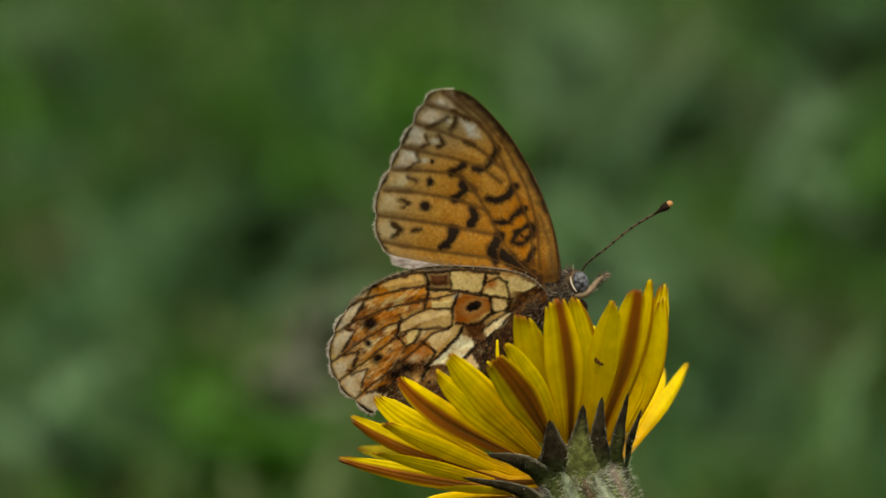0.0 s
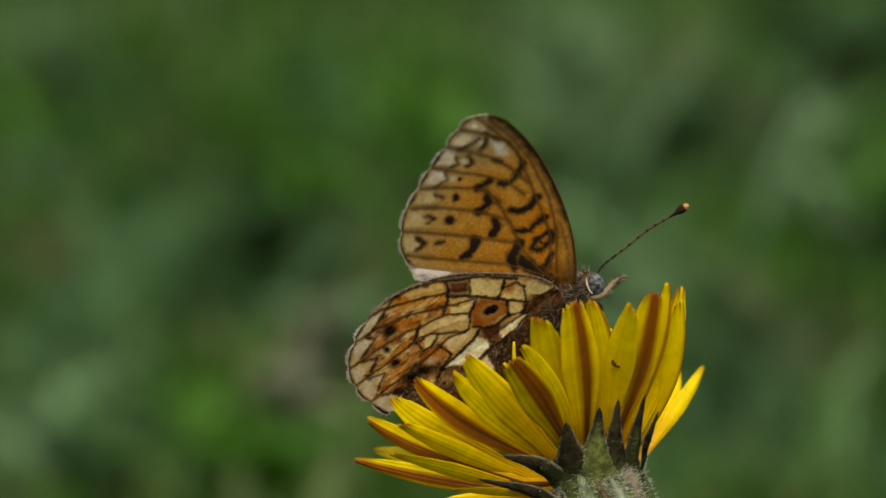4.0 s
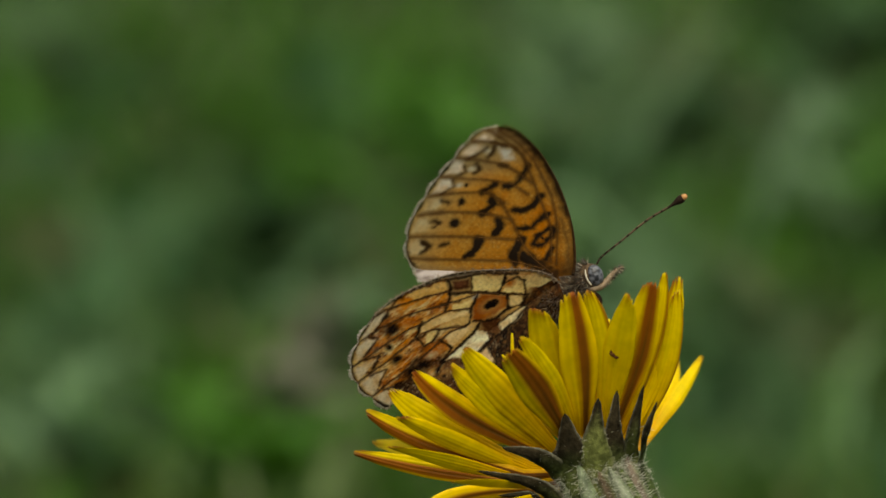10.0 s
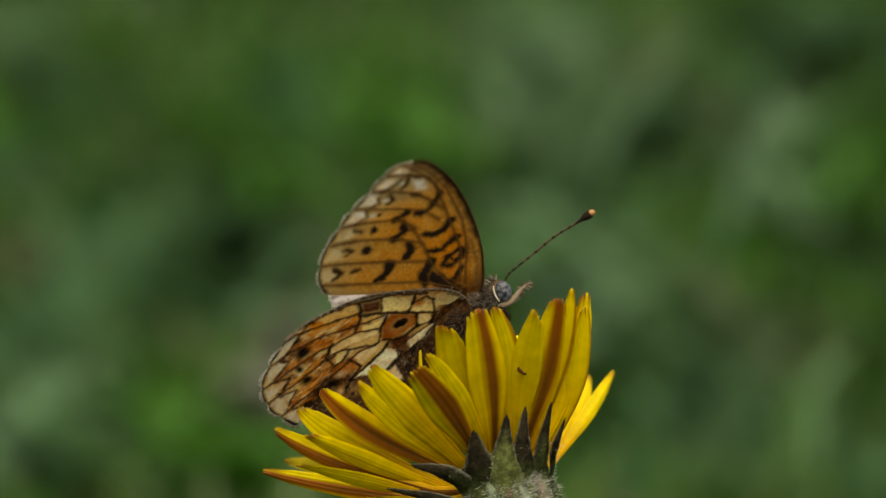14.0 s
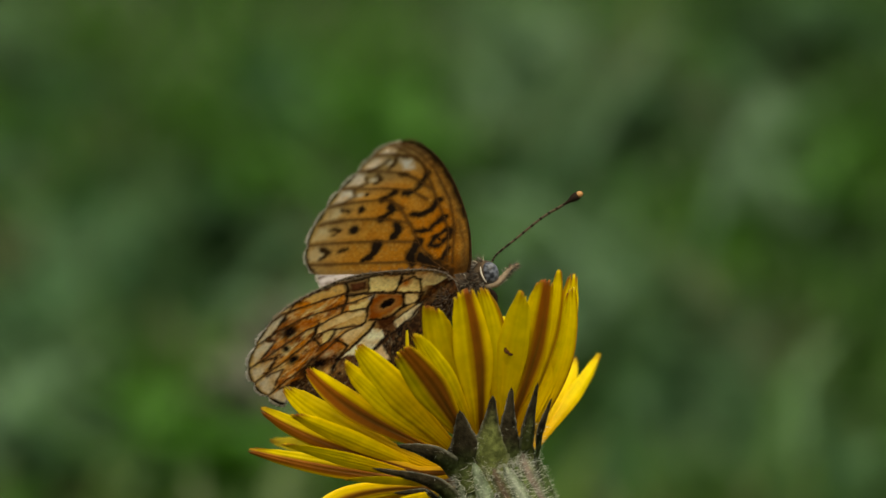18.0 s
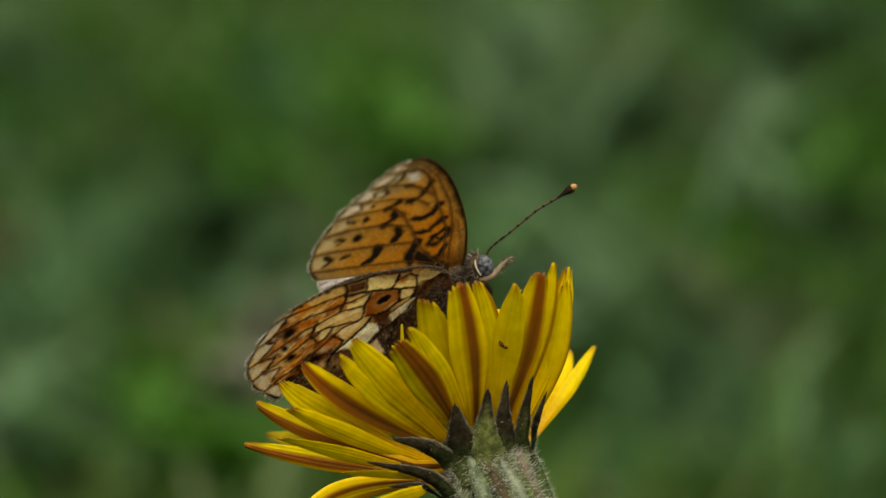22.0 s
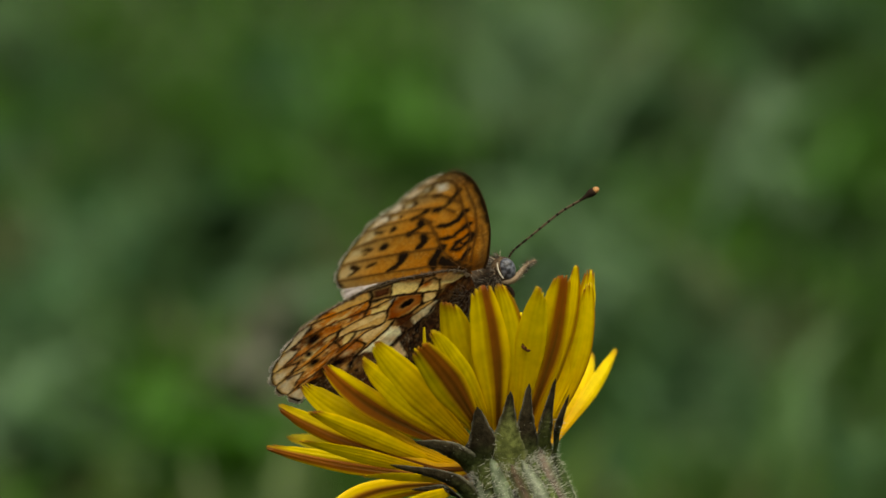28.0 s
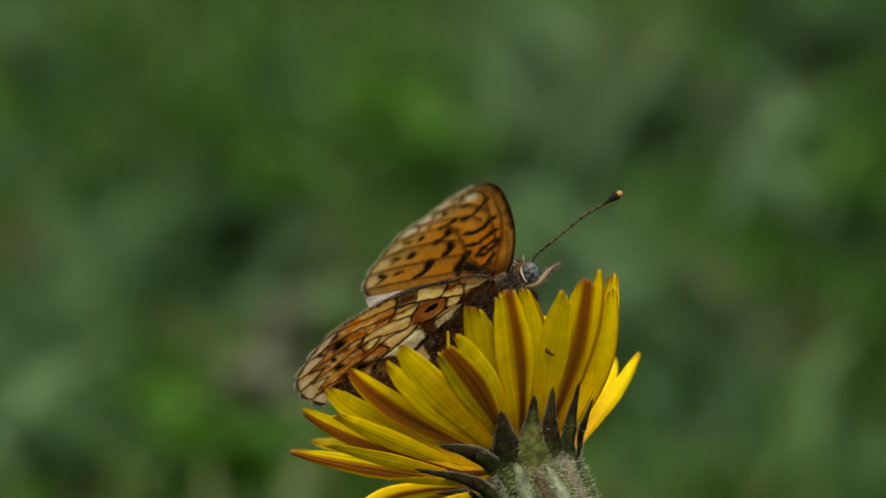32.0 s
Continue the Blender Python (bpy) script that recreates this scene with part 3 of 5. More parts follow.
class Pattern:
    """The colours of a wing's scales, laid on in order."""

    def __init__(self, x, y, base):
        self.x0, self.y0 = x, y
        self.x = x + 5.0 * (soft_noise(x, y, 20, 3) - 0.5) + 2.4 * (soft_noise(x, y, 6, 4) - 0.5) + 2.2 * (soft_noise(x, y, 2.6, 14) - 0.5)
        self.y = y + 5.0 * (soft_noise(x, y, 20, 5) - 0.5) + 2.4 * (soft_noise(x, y, 6, 6) - 0.5) + 2.2 * (soft_noise(x, y, 2.6, 16) - 0.5)
        self.c = np.tile(np.array(base, float), (len(x), 1))

    def lay(self, amount, colour):
        a = np.clip(amount, 0, 1)[:, None]
        self.c = self.c * (1 - a) + np.asarray(colour) * a

    def spot(self, x, y, rx, ry, turn, colour, edge=0.35, strength=1.0):
        a = radians(turn)
        u, v = self.x - x, self.y - y
        p, q = (u * math.cos(a) + v * math.sin(a)) / rx, (-u * math.sin(a) + v * math.cos(a)) / ry
        self.lay(strength * (1 + edge - np.sqrt(p * p + q * q)) / (2 * edge), colour)

    def line(self, pts, width, colour, strength=1.0, soft=1.2, wobble=True):
        x, y = (self.x, self.y) if wobble else (self.x0, self.y0)
        best = np.full(len(x), 1e9)
        for (ax, ay), (bx, by) in zip(pts[:-1], pts[1:]):
            dx, dy = bx - ax, by - ay
            f = np.clip(((x - ax) * dx + (y - ay) * dy) / (dx * dx + dy * dy + 1e-9), 0, 1)
            best = np.minimum(best, np.hypot(x - ax - f * dx, y - ay - f * dy))
        width = width * (0.68 + 0.64 * soft_noise(self.x0, self.y0, 10, 77))
        self.lay(strength * (width / 2 + soft - best) / (2 * soft), colour)

    def cell(self, pts, colour, soft=2.0, strength=1.0):
        """A patch with straight sides, whose corners run round."""
        inside = np.full(len(self.x), 1e9)
        area = sum(ax * by - bx * ay for (ax, ay), (bx, by) in zip(pts, pts[1:] + pts[:1]))
        sign = 1 if area > 0 else -1
        for (ax, ay), (bx, by) in zip(pts, pts[1:] + pts[:1]):
            d = sign * ((bx - ax) * (self.y - ay) - (by - ay) * (self.x - ax)) / math.hypot(bx - ax, by - ay)
            inside = np.minimum(inside, d)
        stain = (0.6 if colour[0] > 0.5 else 0.0) * soft_noise(self.x0, self.y0, 13, 71 + len(pts)) ** 1.5
        tone = np.array(colour) * (1 - stain)[:, None] + np.array((0.60, 0.32, 0.07)) * stain[:, None]
        self.lay(strength * (inside + soft) / (2 * soft), tone)


FORE_EDGE = [(988, 500), (989, 470), (981, 420), (966, 370), (946, 320), (922, 275), (897, 237), (868, 203), (838, 173), (812, 157),
             (788, 153), (765, 160), (746, 182), (731, 208), (718, 234), (706, 258), (696, 281), (685, 304), (673, 326), (666, 350),
             (664, 378), (666, 408), (674, 433), (690, 449), (730, 459), (790, 470), (860, 490), (930, 506), (965, 508)]
FORE_VEINS = [
    [(955, 475), (950, 400), (930, 330), (890, 255), (850, 207), (805, 168)],
    [(944, 470), (938, 400), (905, 325), (865, 236), (822, 196), (781, 163)],
    [(880, 262), (845, 216), (800, 198), (751, 183)],
    [(890, 300), (858, 272), (830, 252), (780, 232), (727, 215)],
    [(885, 322), (850, 295), (800, 279), (760, 271), (710, 260)],
    [(842, 335), (815, 314), (800, 307), (760, 303), (694, 300)],
    [(858, 372), (815, 356), (790, 350), (740, 340), (680, 336)],
    [(880, 418), (845, 410), (800, 400), (740, 390), (668, 381)],
    [(930, 480), (860, 455), (760, 442), (720, 437), (678, 428)],
    [(950, 492), (915, 462), (890, 430), (870, 390), (850, 355), (830, 325), (812, 310)],
]
HIND_EDGE = [(962, 512), (938, 492), (905, 480), (860, 473), (800, 470), (750, 473), (700, 484), (662, 501), (632, 524), (608, 552),
             (593, 580), (586, 606), (584, 632), (589, 656), (600, 680), (618, 700), (640, 718), (660, 730), (680, 713), (720, 685),
             (780, 643), (840, 601), (900, 559), (945, 527)]
HIND_VEINS = [
    [(880, 483), (840, 479), (800, 478), (720, 486), (655, 505)],
    [(850, 522), (800, 516), (752, 507), (690, 515), (640, 530), (607, 549)],
    [(806, 520), (758, 529), (700, 541), (660, 555), (617, 573), (588, 590)],
    [(800, 545), (757, 546), (720, 563), (680, 580), (640, 602), (593, 636)],
    [(790, 581), (722, 584), (700, 598), (668, 622), (630, 652), (598, 675)],
    [(792, 581), (762, 592), (742, 612), (720, 630), (690, 655), (660, 680), (626, 708)],
]


def fore_pattern(x, y):
    p = Pattern(x, y, (0.60, 0.300, 0.050))
    high = y + 0.35 * (x - 740)
    p.lay(1.5 * (rough(x, y, 24, 8) - 0.40), (0.66, 0.37, 0.085))
    p.lay(1.3 * (rough(x, y, 18, 81) - 0.46), (0.50, 0.185, 0.015))
    p.line([(925, 372), (922, 420), (935, 465), (948, 485)], 46, (0.64, 0.215, 0.006), 0.88, 14)
    p.lay(0.62 * np.clip((x - 770) / 90, 0, 1) * np.clip((y - 300) / 80, 0, 1), (0.64, 0.250, 0.012))
    # outer third: pale scales, painted stronger for the light its curled face catches
    p.lay(0.85 * np.clip((315 - high) / 90, 0, 1), (0.58, 0.45, 0.25))
    p.lay(0.72 * np.clip((762 - x + 0.25 * (380 - y)) / 66, 0, 1), (0.60, 0.45, 0.22))
    p.line([(985, 500), (965, 400), (930, 310), (880, 235), (820, 175)], 22, (0.48, 0.26, 0.065), 0.75, 8)
    for v in FORE_VEINS:
        p.line(v, 12, (0.24, 0.11, 0.025), 0.42, 7, False)
    p.lay(0.9 * (rough(x, y, 8, 85) - 0.5), (0.64, 0.38, 0.10))
    p.lay(0.10 * np.clip(soft_noise(x, y, 3.6, 51) * 3 - 2, 0, 1), (0.75, 0.55, 0.22))
    p.lay(0.30 * np.clip(soft_noise(x, y, 3.4, 52) * 3 - 1.6, 0, 1), (0.27, 0.11, 0.02))
    p.lay(0.30 * np.clip(soft_noise(x, y, 2.9, 53) * 3 - 1.9, 0, 1), (0.82, 0.56, 0.20))
    p.lay(0.62 * np.clip((296 - high) / 60, 0, 1), (0.33, 0.26, 0.135))
    # pale marginal cells between the veins
    for c, tone in (([(783, 168), (797, 158), (808, 172), (800, 182)], (0.55, 0.49, 0.40)), ([(758, 181), (778, 168), (802, 190), (796, 197)], (0.66, 0.61, 0.53)),
                    ([(734, 211), (752, 190), (778, 198), (786, 206), (768, 220), (750, 221)], (0.64, 0.59, 0.50)), ([(716, 253), (728, 222), (748, 229), (752, 246), (740, 254)], (0.70, 0.66, 0.58)),
                    ([(700, 297), (712, 265), (733, 267), (741, 283), (724, 294)], (0.64, 0.59, 0.50)), ([(686, 331), (697, 305), (720, 307), (722, 318), (706, 332)], (0.58, 0.48, 0.30)),
                    ([(672, 372), (681, 344), (712, 348), (706, 360), (714, 374)], (0.56, 0.46, 0.28)), ([(669, 414), (673, 388), (694, 391), (704, 404), (690, 424)], (0.56, 0.47, 0.30)),
                    ([(815, 212), (840, 222), (848, 242), (826, 243)], (0.58, 0.56, 0.50))):
        p.cell(c, tuple(1.22 * u for u in tone), 5.0, 0.96)
    for cx, cy, rx, ry in ((792, 215, 7, 6), (767, 247, 8, 5), (750, 283, 6, 5)):
        p.spot(cx, cy, rx, ry, 0, (0.68, 0.62, 0.48), 0.6, 0.85)
    p.lay(1.6 * (rough(x, y, 9, 87) - 0.5) * np.clip((300 - high) / 60 + np.clip((712 - x) / 20, 0, 1), 0, 1), (0.26, 0.18, 0.09))
    # pleat shading put into the colour: brown in the lower half of each marginal cell, above its vein
    for (ax, ay), (bx, by) in [(v[-1], v[-2]) for v in FORE_VEINS[1:9]]:
        f = min(1.0, 46 / math.hypot(bx - ax, by - ay))
        p.line([(ax + 2, ay - 5), (ax + (bx - ax) * f, ay - 4 + (by - ay) * f)], 7, (0.20, 0.13, 0.065), 0.78 if ay < 350 else 0.5, 5)
    p.line([(905, 252), (870, 213), (838, 182), (808, 163)], 18, (0.16, 0.095, 0.045), 0.7, 8)
    p.lay(1.5 * (rough(x, y, 14, 88) - 0.45) * np.clip((262 - high) / 50, 0, 1), (0.20, 0.145, 0.075))
    dark = (0.036, 0.023, 0.016)
    soft = (0.075, 0.040, 0.016)
    # submarginal chevrons
    for s, w in (([(752, 224), (772, 219), (792, 208)], 7), ([(736, 268), (743, 283), (730, 291), (721, 299)], 6), ([(752, 238), (757, 250), (742, 258)], 7), ([(776, 240), (782, 252), (772, 256)], 9),
                 ([(806, 210), (802, 224), (796, 228)], 9), ([(800, 196), (818, 205), (830, 212)], 7), ([(720, 312), (736, 319)], 9), ([(708, 352), (720, 357), (712, 366)], 10),
                 ([(694, 396), (707, 406), (694, 418)], 12), ([(728, 407), (744, 403)], 9), ([(820, 250), (838, 256)], 8)):
        p.line(s, w, soft, 0.85, 3)
    # black bars, crescents and spots
    for s, w in (([(800, 408), (796, 420), (786, 433)], 19), ([(836, 375), (840, 385), (833, 395)], 16), ([(818, 326), (825, 337), (812, 349), (803, 353)], 14),
                 ([(822, 293), (808, 300), (798, 307)], 12), ([(878, 265), (868, 284), (853, 297), (838, 298)], 12), ([(908, 330), (896, 348), (876, 355), (862, 352)], 15),
                 ([(928, 370), (908, 378), (898, 392), (875, 395)], 12), ([(945, 442), (937, 462)], 12), ([(884, 420), (868, 440), (876, 460)], 17),
                 ([(893, 450), (915, 470), (935, 488), (950, 498)], 21), ([(936, 398), (914, 411), (907, 427), (925, 430), (941, 416), (945, 401), (936, 398)], 12)):
        p.line(s, w * 1.16, dark, 0.93, 3.8)
    for cx, cy, rx, ry in ((752, 363, 11, 10), (759, 322, 8, 8), (763, 285, 4, 4), (925, 416, 4, 3)):
        p.spot(cx, cy, rx, ry, 0, dark, 0.35, 0.95)
    p.spot(972, 492, 34, 26, 0, (0.10, 0.045, 0.015), 0.8, 0.85)
    p.line([(985, 495), (972, 440), (955, 380)], 5, (0.16, 0.08, 0.025), 0.7, 4)
    p.line(FORE_EDGE[3:10], 18, (0.055, 0.031, 0.015), 0.92, 5, False)
    p.line(FORE_EDGE[:4], 9, (0.10, 0.055, 0.02), 0.8, 4, False)
    p.line(FORE_EDGE[9:24], 7, (0.05, 0.034, 0.022), 0.85, 2.5)
    p.line(FORE_EDGE[23:28], 14, (0.42, 0.27, 0.12), 0.7, 5, False)
    for v in FORE_VEINS:
        p.line(v, 4.6, (0.12, 0.058, 0.020), 0.82, 3.2, False)
    return p.c


TAN, FLAME, UMBER, DUSK = (0.72, 0.50, 0.20), (0.54, 0.165, 0.006), (0.075, 0.030, 0.011), (0.13, 0.045, 0.012)


def hind_pattern(x, y):
    p = Pattern(x, y, TAN)
    patch = rough(x, y, 16, 12)
    p.lay(1.9 * (patch - 0.42), (0.62, 0.30, 0.04))
    # flame and rust clouds of the outer third
    for s, w in (([(622, 576), (652, 566), (690, 556)], 26), ([(614, 612), (634, 596), (652, 582)], 20), ([(646, 540), (668, 530)], 16), ([(662, 508), (690, 505)], 10),
                 ([(664, 672), (690, 648), (706, 622)], 28), ([(690, 606), (716, 592)], 14), ([(660, 690), (690, 672)], 26), ([(728, 518), (748, 520)], 13), ([(724, 540), (756, 534)], 13),
                 ([(722, 622), (752, 612)], 20)):
        p.line(s, w * 1.15, FLAME, 0.96, 10)
    p.lay(3.0 * (rough(x, y, 11, 33) - 0.56) * np.clip((770 - x) / 40, 0, 1), (0.72, 0.50, 0.20))
    p.lay(3.4 * (rough(x, y, 9, 31) - 0.48) * np.clip((y - 520) / 40, 0, 1) * np.clip((760 - x) / 40, 0, 1), DUSK)
    # amber and rust streaks between the veins of the outer half
    u, v = 0.80 * x - 0.60 * y, 0.60 * x + 0.80 * y
    outer = np.clip((780 - x) / 40, 0, 1) * np.clip((x - 612) / 30, 0, 1)
    p.lay(4.2 * (rough(0.22 * u, v, 9, 63) - 0.45) * outer, (0.70, 0.27, 0.014))
    p.lay(4.0 * (rough(0.22 * u, v, 6, 67) - 0.51) * outer, (0.22, 0.058, 0.008))
    p.lay(4.0 * (rough(0.3 * u, v, 7, 68) - 0.56) * outer, (0.80, 0.64, 0.34))
    # dark lower field and the wing's root
    p.line([(700, 690), (715, 652), (735, 645), (800, 652), (870, 640)], 30, UMBER, 0.97, 10)
    p.line([(706, 640), (728, 612), (742, 606)], 9, UMBER, 0.85, 5)
    p.lay(0.95 * np.clip((x - 806) / 24, 0, 1) * np.clip((y - 556) / 24, 0, 1), (0.11, 0.042, 0.013))
    p.line([(960, 508), (925, 525), (910, 560), (880, 640)], 40, (0.06, 0.026, 0.010), 0.95, 12)
    p.line([(980, 530), (935, 600), (860, 675), (790, 712), (690, 728)], 92, (0.042, 0.019, 0.009), 0.95, 14)
    p.lay(2.2 * (rough(x, y, 10, 35) - 0.44) * np.clip((x - 890) / 20, 0, 1), (0.19, 0.062, 0.010))
    p.lay(1.6 * (rough(x, y, 7, 37) - 0.5) * np.clip((y - 585) / 25, 0, 1) * np.clip((x - 715) / 20, 0, 1), (0.30, 0.10, 0.02))
    # the inner fold: dark mottled brown with a few pale flecks and veins
    fold = np.clip((y - 0.7 * (970 - x) - 512) / 20, 0, 1)
    p.lay(2.6 * (rough(x, y, 15, 95) - 0.54) * fold, (0.17, 0.060, 0.014))
    p.lay(3.6 * (rough(x, y, 6, 97) - 0.47) * fold, BLACK)
    p.lay(0.45 * fold, (0.022, 0.010, 0.006))
    p.line([(905, 556), (868, 600), (850, 655), (840, 700)], 7, BLACK, 0.9, 2)
    p.line([(935, 540), (905, 590), (890, 650)], 6, BLACK, 0.85, 2)
    p.line([(760, 652), (735, 690), (720, 730)], 6, BLACK, 0.85, 2)
    p.spot(735, 625, 17, 13, -35, FLAME, 0.5, 0.85)
    p.spot(733, 632, 9, 6, -20, (0.62, 0.52, 0.32), 0.7, 0.8)
    # cream cells
    tan = (0.70, 0.50, 0.21)
    for c, tone in (([(676, 500), (750, 487), (753, 504), (692, 514)], tan), ([(884, 486), (922, 490), (948, 504), (926, 516), (903, 517)], (0.82, 0.70, 0.42)), ([(866, 500), (888, 494), (900, 512), (900, 525), (856, 520)], CREAM),
                    ([(797, 482), (858, 486), (850, 521), (818, 517), (796, 510)], CREAM), ([(764, 516), (812, 517), (794, 527), (761, 529)], tan),
                    ([(761, 533), (802, 529), (797, 543), (764, 545)], CREAM), ([(714, 563), (756, 549), (798, 546), (798, 575), (760, 580), (722, 583), (706, 590)], (0.79, 0.64, 0.40)),
                    ([(720, 587), (746, 583), (732, 604), (719, 609)], CREAM), ([(752, 600), (790, 581), (809, 581), (773, 618)], (0.74, 0.64, 0.42)),
                    ([(869, 531), (893, 530), (901, 540), (890, 550), (870, 552)], (0.70, 0.60, 0.36)), ([(851, 582), (874, 566), (905, 551), (896, 570), (862, 597)], WHITE),
                    ([(756, 649), (800, 606), (826, 578), (833, 598), (853, 605), (818, 636), (792, 644)], (0.84, 0.80, 0.70)), ([(818, 640), (836, 628), (849, 652), (830, 662)], (0.70, 0.58, 0.42))):
        p.cell(c, tuple(min(0.90, k * u) for k, u in zip((1.20, 1.10, 0.92), tone)), 1.6, 0.98)
    p.line([(735, 556), (770, 548)], 6, AMBER, 0.6, 5)
    p.spot(868, 500, 10, 9, 0, FLAME, 0.6, 0.85)
    p.lay(0.8 * (rough(x, y, 6, 47) - 0.54), (0.42, 0.24, 0.08))
    p.lay(0.3 * np.clip(soft_noise(x, y, 2.6, 61) * 3 - 2, 0, 1) * np.clip((880 - x) / 30, 0, 1), (0.80, 0.68, 0.46))
    # brown patches between the cells, and the eyespot
    p.cell([(760, 485), (793, 483), (797, 508), (764, 506)], (0.085, 0.028, 0.011), 5)
    p.spot(776, 492, 9, 6, 0, (0.19, 0.07, 0.03), 0.7, 0.8)
    p.cell([(806, 530), (820, 521), (868, 529), (866, 550), (846, 562), (814, 576), (802, 566)], (0.34, 0.095, 0.009), 3.4)
    p.lay(2.2 * (rough(x, y, 12, 43) - 0.5) * np.clip(1.5 - np.hypot((x - 837) / 33, (y - 548) / 25), 0, 1), (0.55, 0.22, 0.02))
    p.lay(1.8 * (rough(x, y, 8, 41) - 0.5) * np.clip(1.5 - np.hypot((x - 837) / 33, (y - 548) / 25), 0, 1), (0.22, 0.06, 0.012))
    p.cell([(822, 575), (854, 566), (858, 590), (838, 602)], (0.10, 0.036, 0.012), 2.5)
    p.spot(836, 545, 21, 14, -14, (0.52, 0.30, 0.10), 0.4, 0.7)
    p.spot(837, 543, 15, 9, -14, BLACK, 0.2)
    p.line([(804, 527), (812, 520)], 7, (0.55, 0.50, 0.42), 0.8, 2)
    for cx, cy, rx, ry in ((653, 570, 12, 10), (652, 606, 6, 6), (668, 634, 9, 7), (699, 661, 12, 10), (661, 505, 8, 5), (637, 543, 8, 6), (677, 687, 9, 7), (722, 650, 11, 8)):
        p.spot(cx, cy, 1.25 * rx, 1.25 * ry, -20, BLACK, 0.5, 0.95)
    # marginal lunules and their chevrons
    lune = (0.74, 0.63, 0.44)
    for c in ([(668, 492), (648, 520), (618, 540), (640, 510)], [(596, 574), (612, 549), (640, 535), (620, 570), (598, 586)], [(590, 598), (610, 580), (628, 585), (606, 622), (596, 632)],
              [(594, 645), (612, 632), (632, 626), (614, 655), (600, 670)], [(604, 678), (628, 660), (646, 656), (640, 682), (628, 704)], [(634, 708), (660, 690), (684, 696), (674, 734), (655, 726)]):
        p.cell(c, lune, 2.2, 0.95)
    p.lay(1.4 * (rough(x, y, 8, 57) - 0.5) * np.clip((650 - x) / 20 + np.clip((y - 690) / 20, 0, 1), 0, 1), (0.50, 0.42, 0.34))
    for s in ([(644, 532), (636, 548), (620, 574)], [(612, 578), (629, 583), (608, 618)], [(612, 626), (634, 621), (626, 648)], [(622, 664), (649, 653), (641, 684)],
              [(650, 694), (682, 688), (672, 704)], [(662, 500), (650, 524)]):
        p.line(s, 5, (0.045, 0.022, 0.010), 0.9, 2)
    for s, w in (([(753, 484), (760, 500), (755, 515), (750, 545)], 7), ([(795, 483), (799, 510)], 6), ([(858, 484), (854, 505), (850, 522)], 7), ([(856, 500), (880, 489), (897, 500), (903, 528)], 4),
                 ([(812, 518), (801, 545), (798, 574), (788, 582)], 6), ([(868, 526), (866, 540), (870, 554), (850, 570), (830, 574), (806, 572)], 6), ([(710, 562), (703, 592), (716, 611)], 7),
                 ([(746, 584), (732, 606), (719, 611)], 5), ([(905, 530), (899, 550), (872, 553)], 5), ([(756, 512), (790, 512), (850, 523), (905, 528)], 6), ([(748, 606), (772, 620), (755, 650)], 6),
                 ([(755, 650), (800, 606), (822, 578)], 6), ([(853, 606), (820, 638), (790, 648)], 7), ([(836, 602), (858, 604), (905, 556)], 6), ([(818, 640), (834, 660), (852, 654)], 6),
                 ([(852, 582), (874, 566), (905, 551)], 4)):
        p.line(s, w * 0.9, (0.016, 0.008, 0.005), 0.94, 1.9)
    p.line([(872, 476), (800, 473), (740, 478), (690, 490)], 8, (0.32, 0.26, 0.19), 0.85, 3)
    p.line([(880, 483), (800, 479), (730, 485)], 4, (0.09, 0.06, 0.04), 0.85, 2)
    p.line(HIND_EDGE[1:18], 6, (0.02, 0.013, 0.010), 0.9, 2.2, False)
    p.lay(0.30 * np.clip(soft_noise(x, y, 3.0, 62) * 3 - 1.8, 0, 1), (0.30, 0.15, 0.05))
    for v in HIND_VEINS:
        p.line(v, 4.2, (0.030, 0.014, 0.007), 0.9, 2.2)
    return p.c


def pale_rim(pattern, edge):
    """The same wing seen on its upper side, where the trailing rim is pale pinkish grey."""
    rim = curve_points(edge, 160)

    def colours(x, y):
        c = pattern(x, y)
        d = np.full(len(x), 1e9)
        for qx, qy in rim[60:150]:
            d = np.minimum(d, np.hypot(x - qx, y - qy))
        a = np.clip((48 - d) / 10, 0, 1)[:, None] * 0.96
        bars = np.clip(5 * rough(0.35 * x, y, 13, 91) - 1.8, 0, 1)[:, None]
        return c * (1 - a) + (np.array((0.60, 0.53, 0.52)) * bars + np.array((0.18, 0.13, 0.12)) * (1 - bars)) * a
    return colours


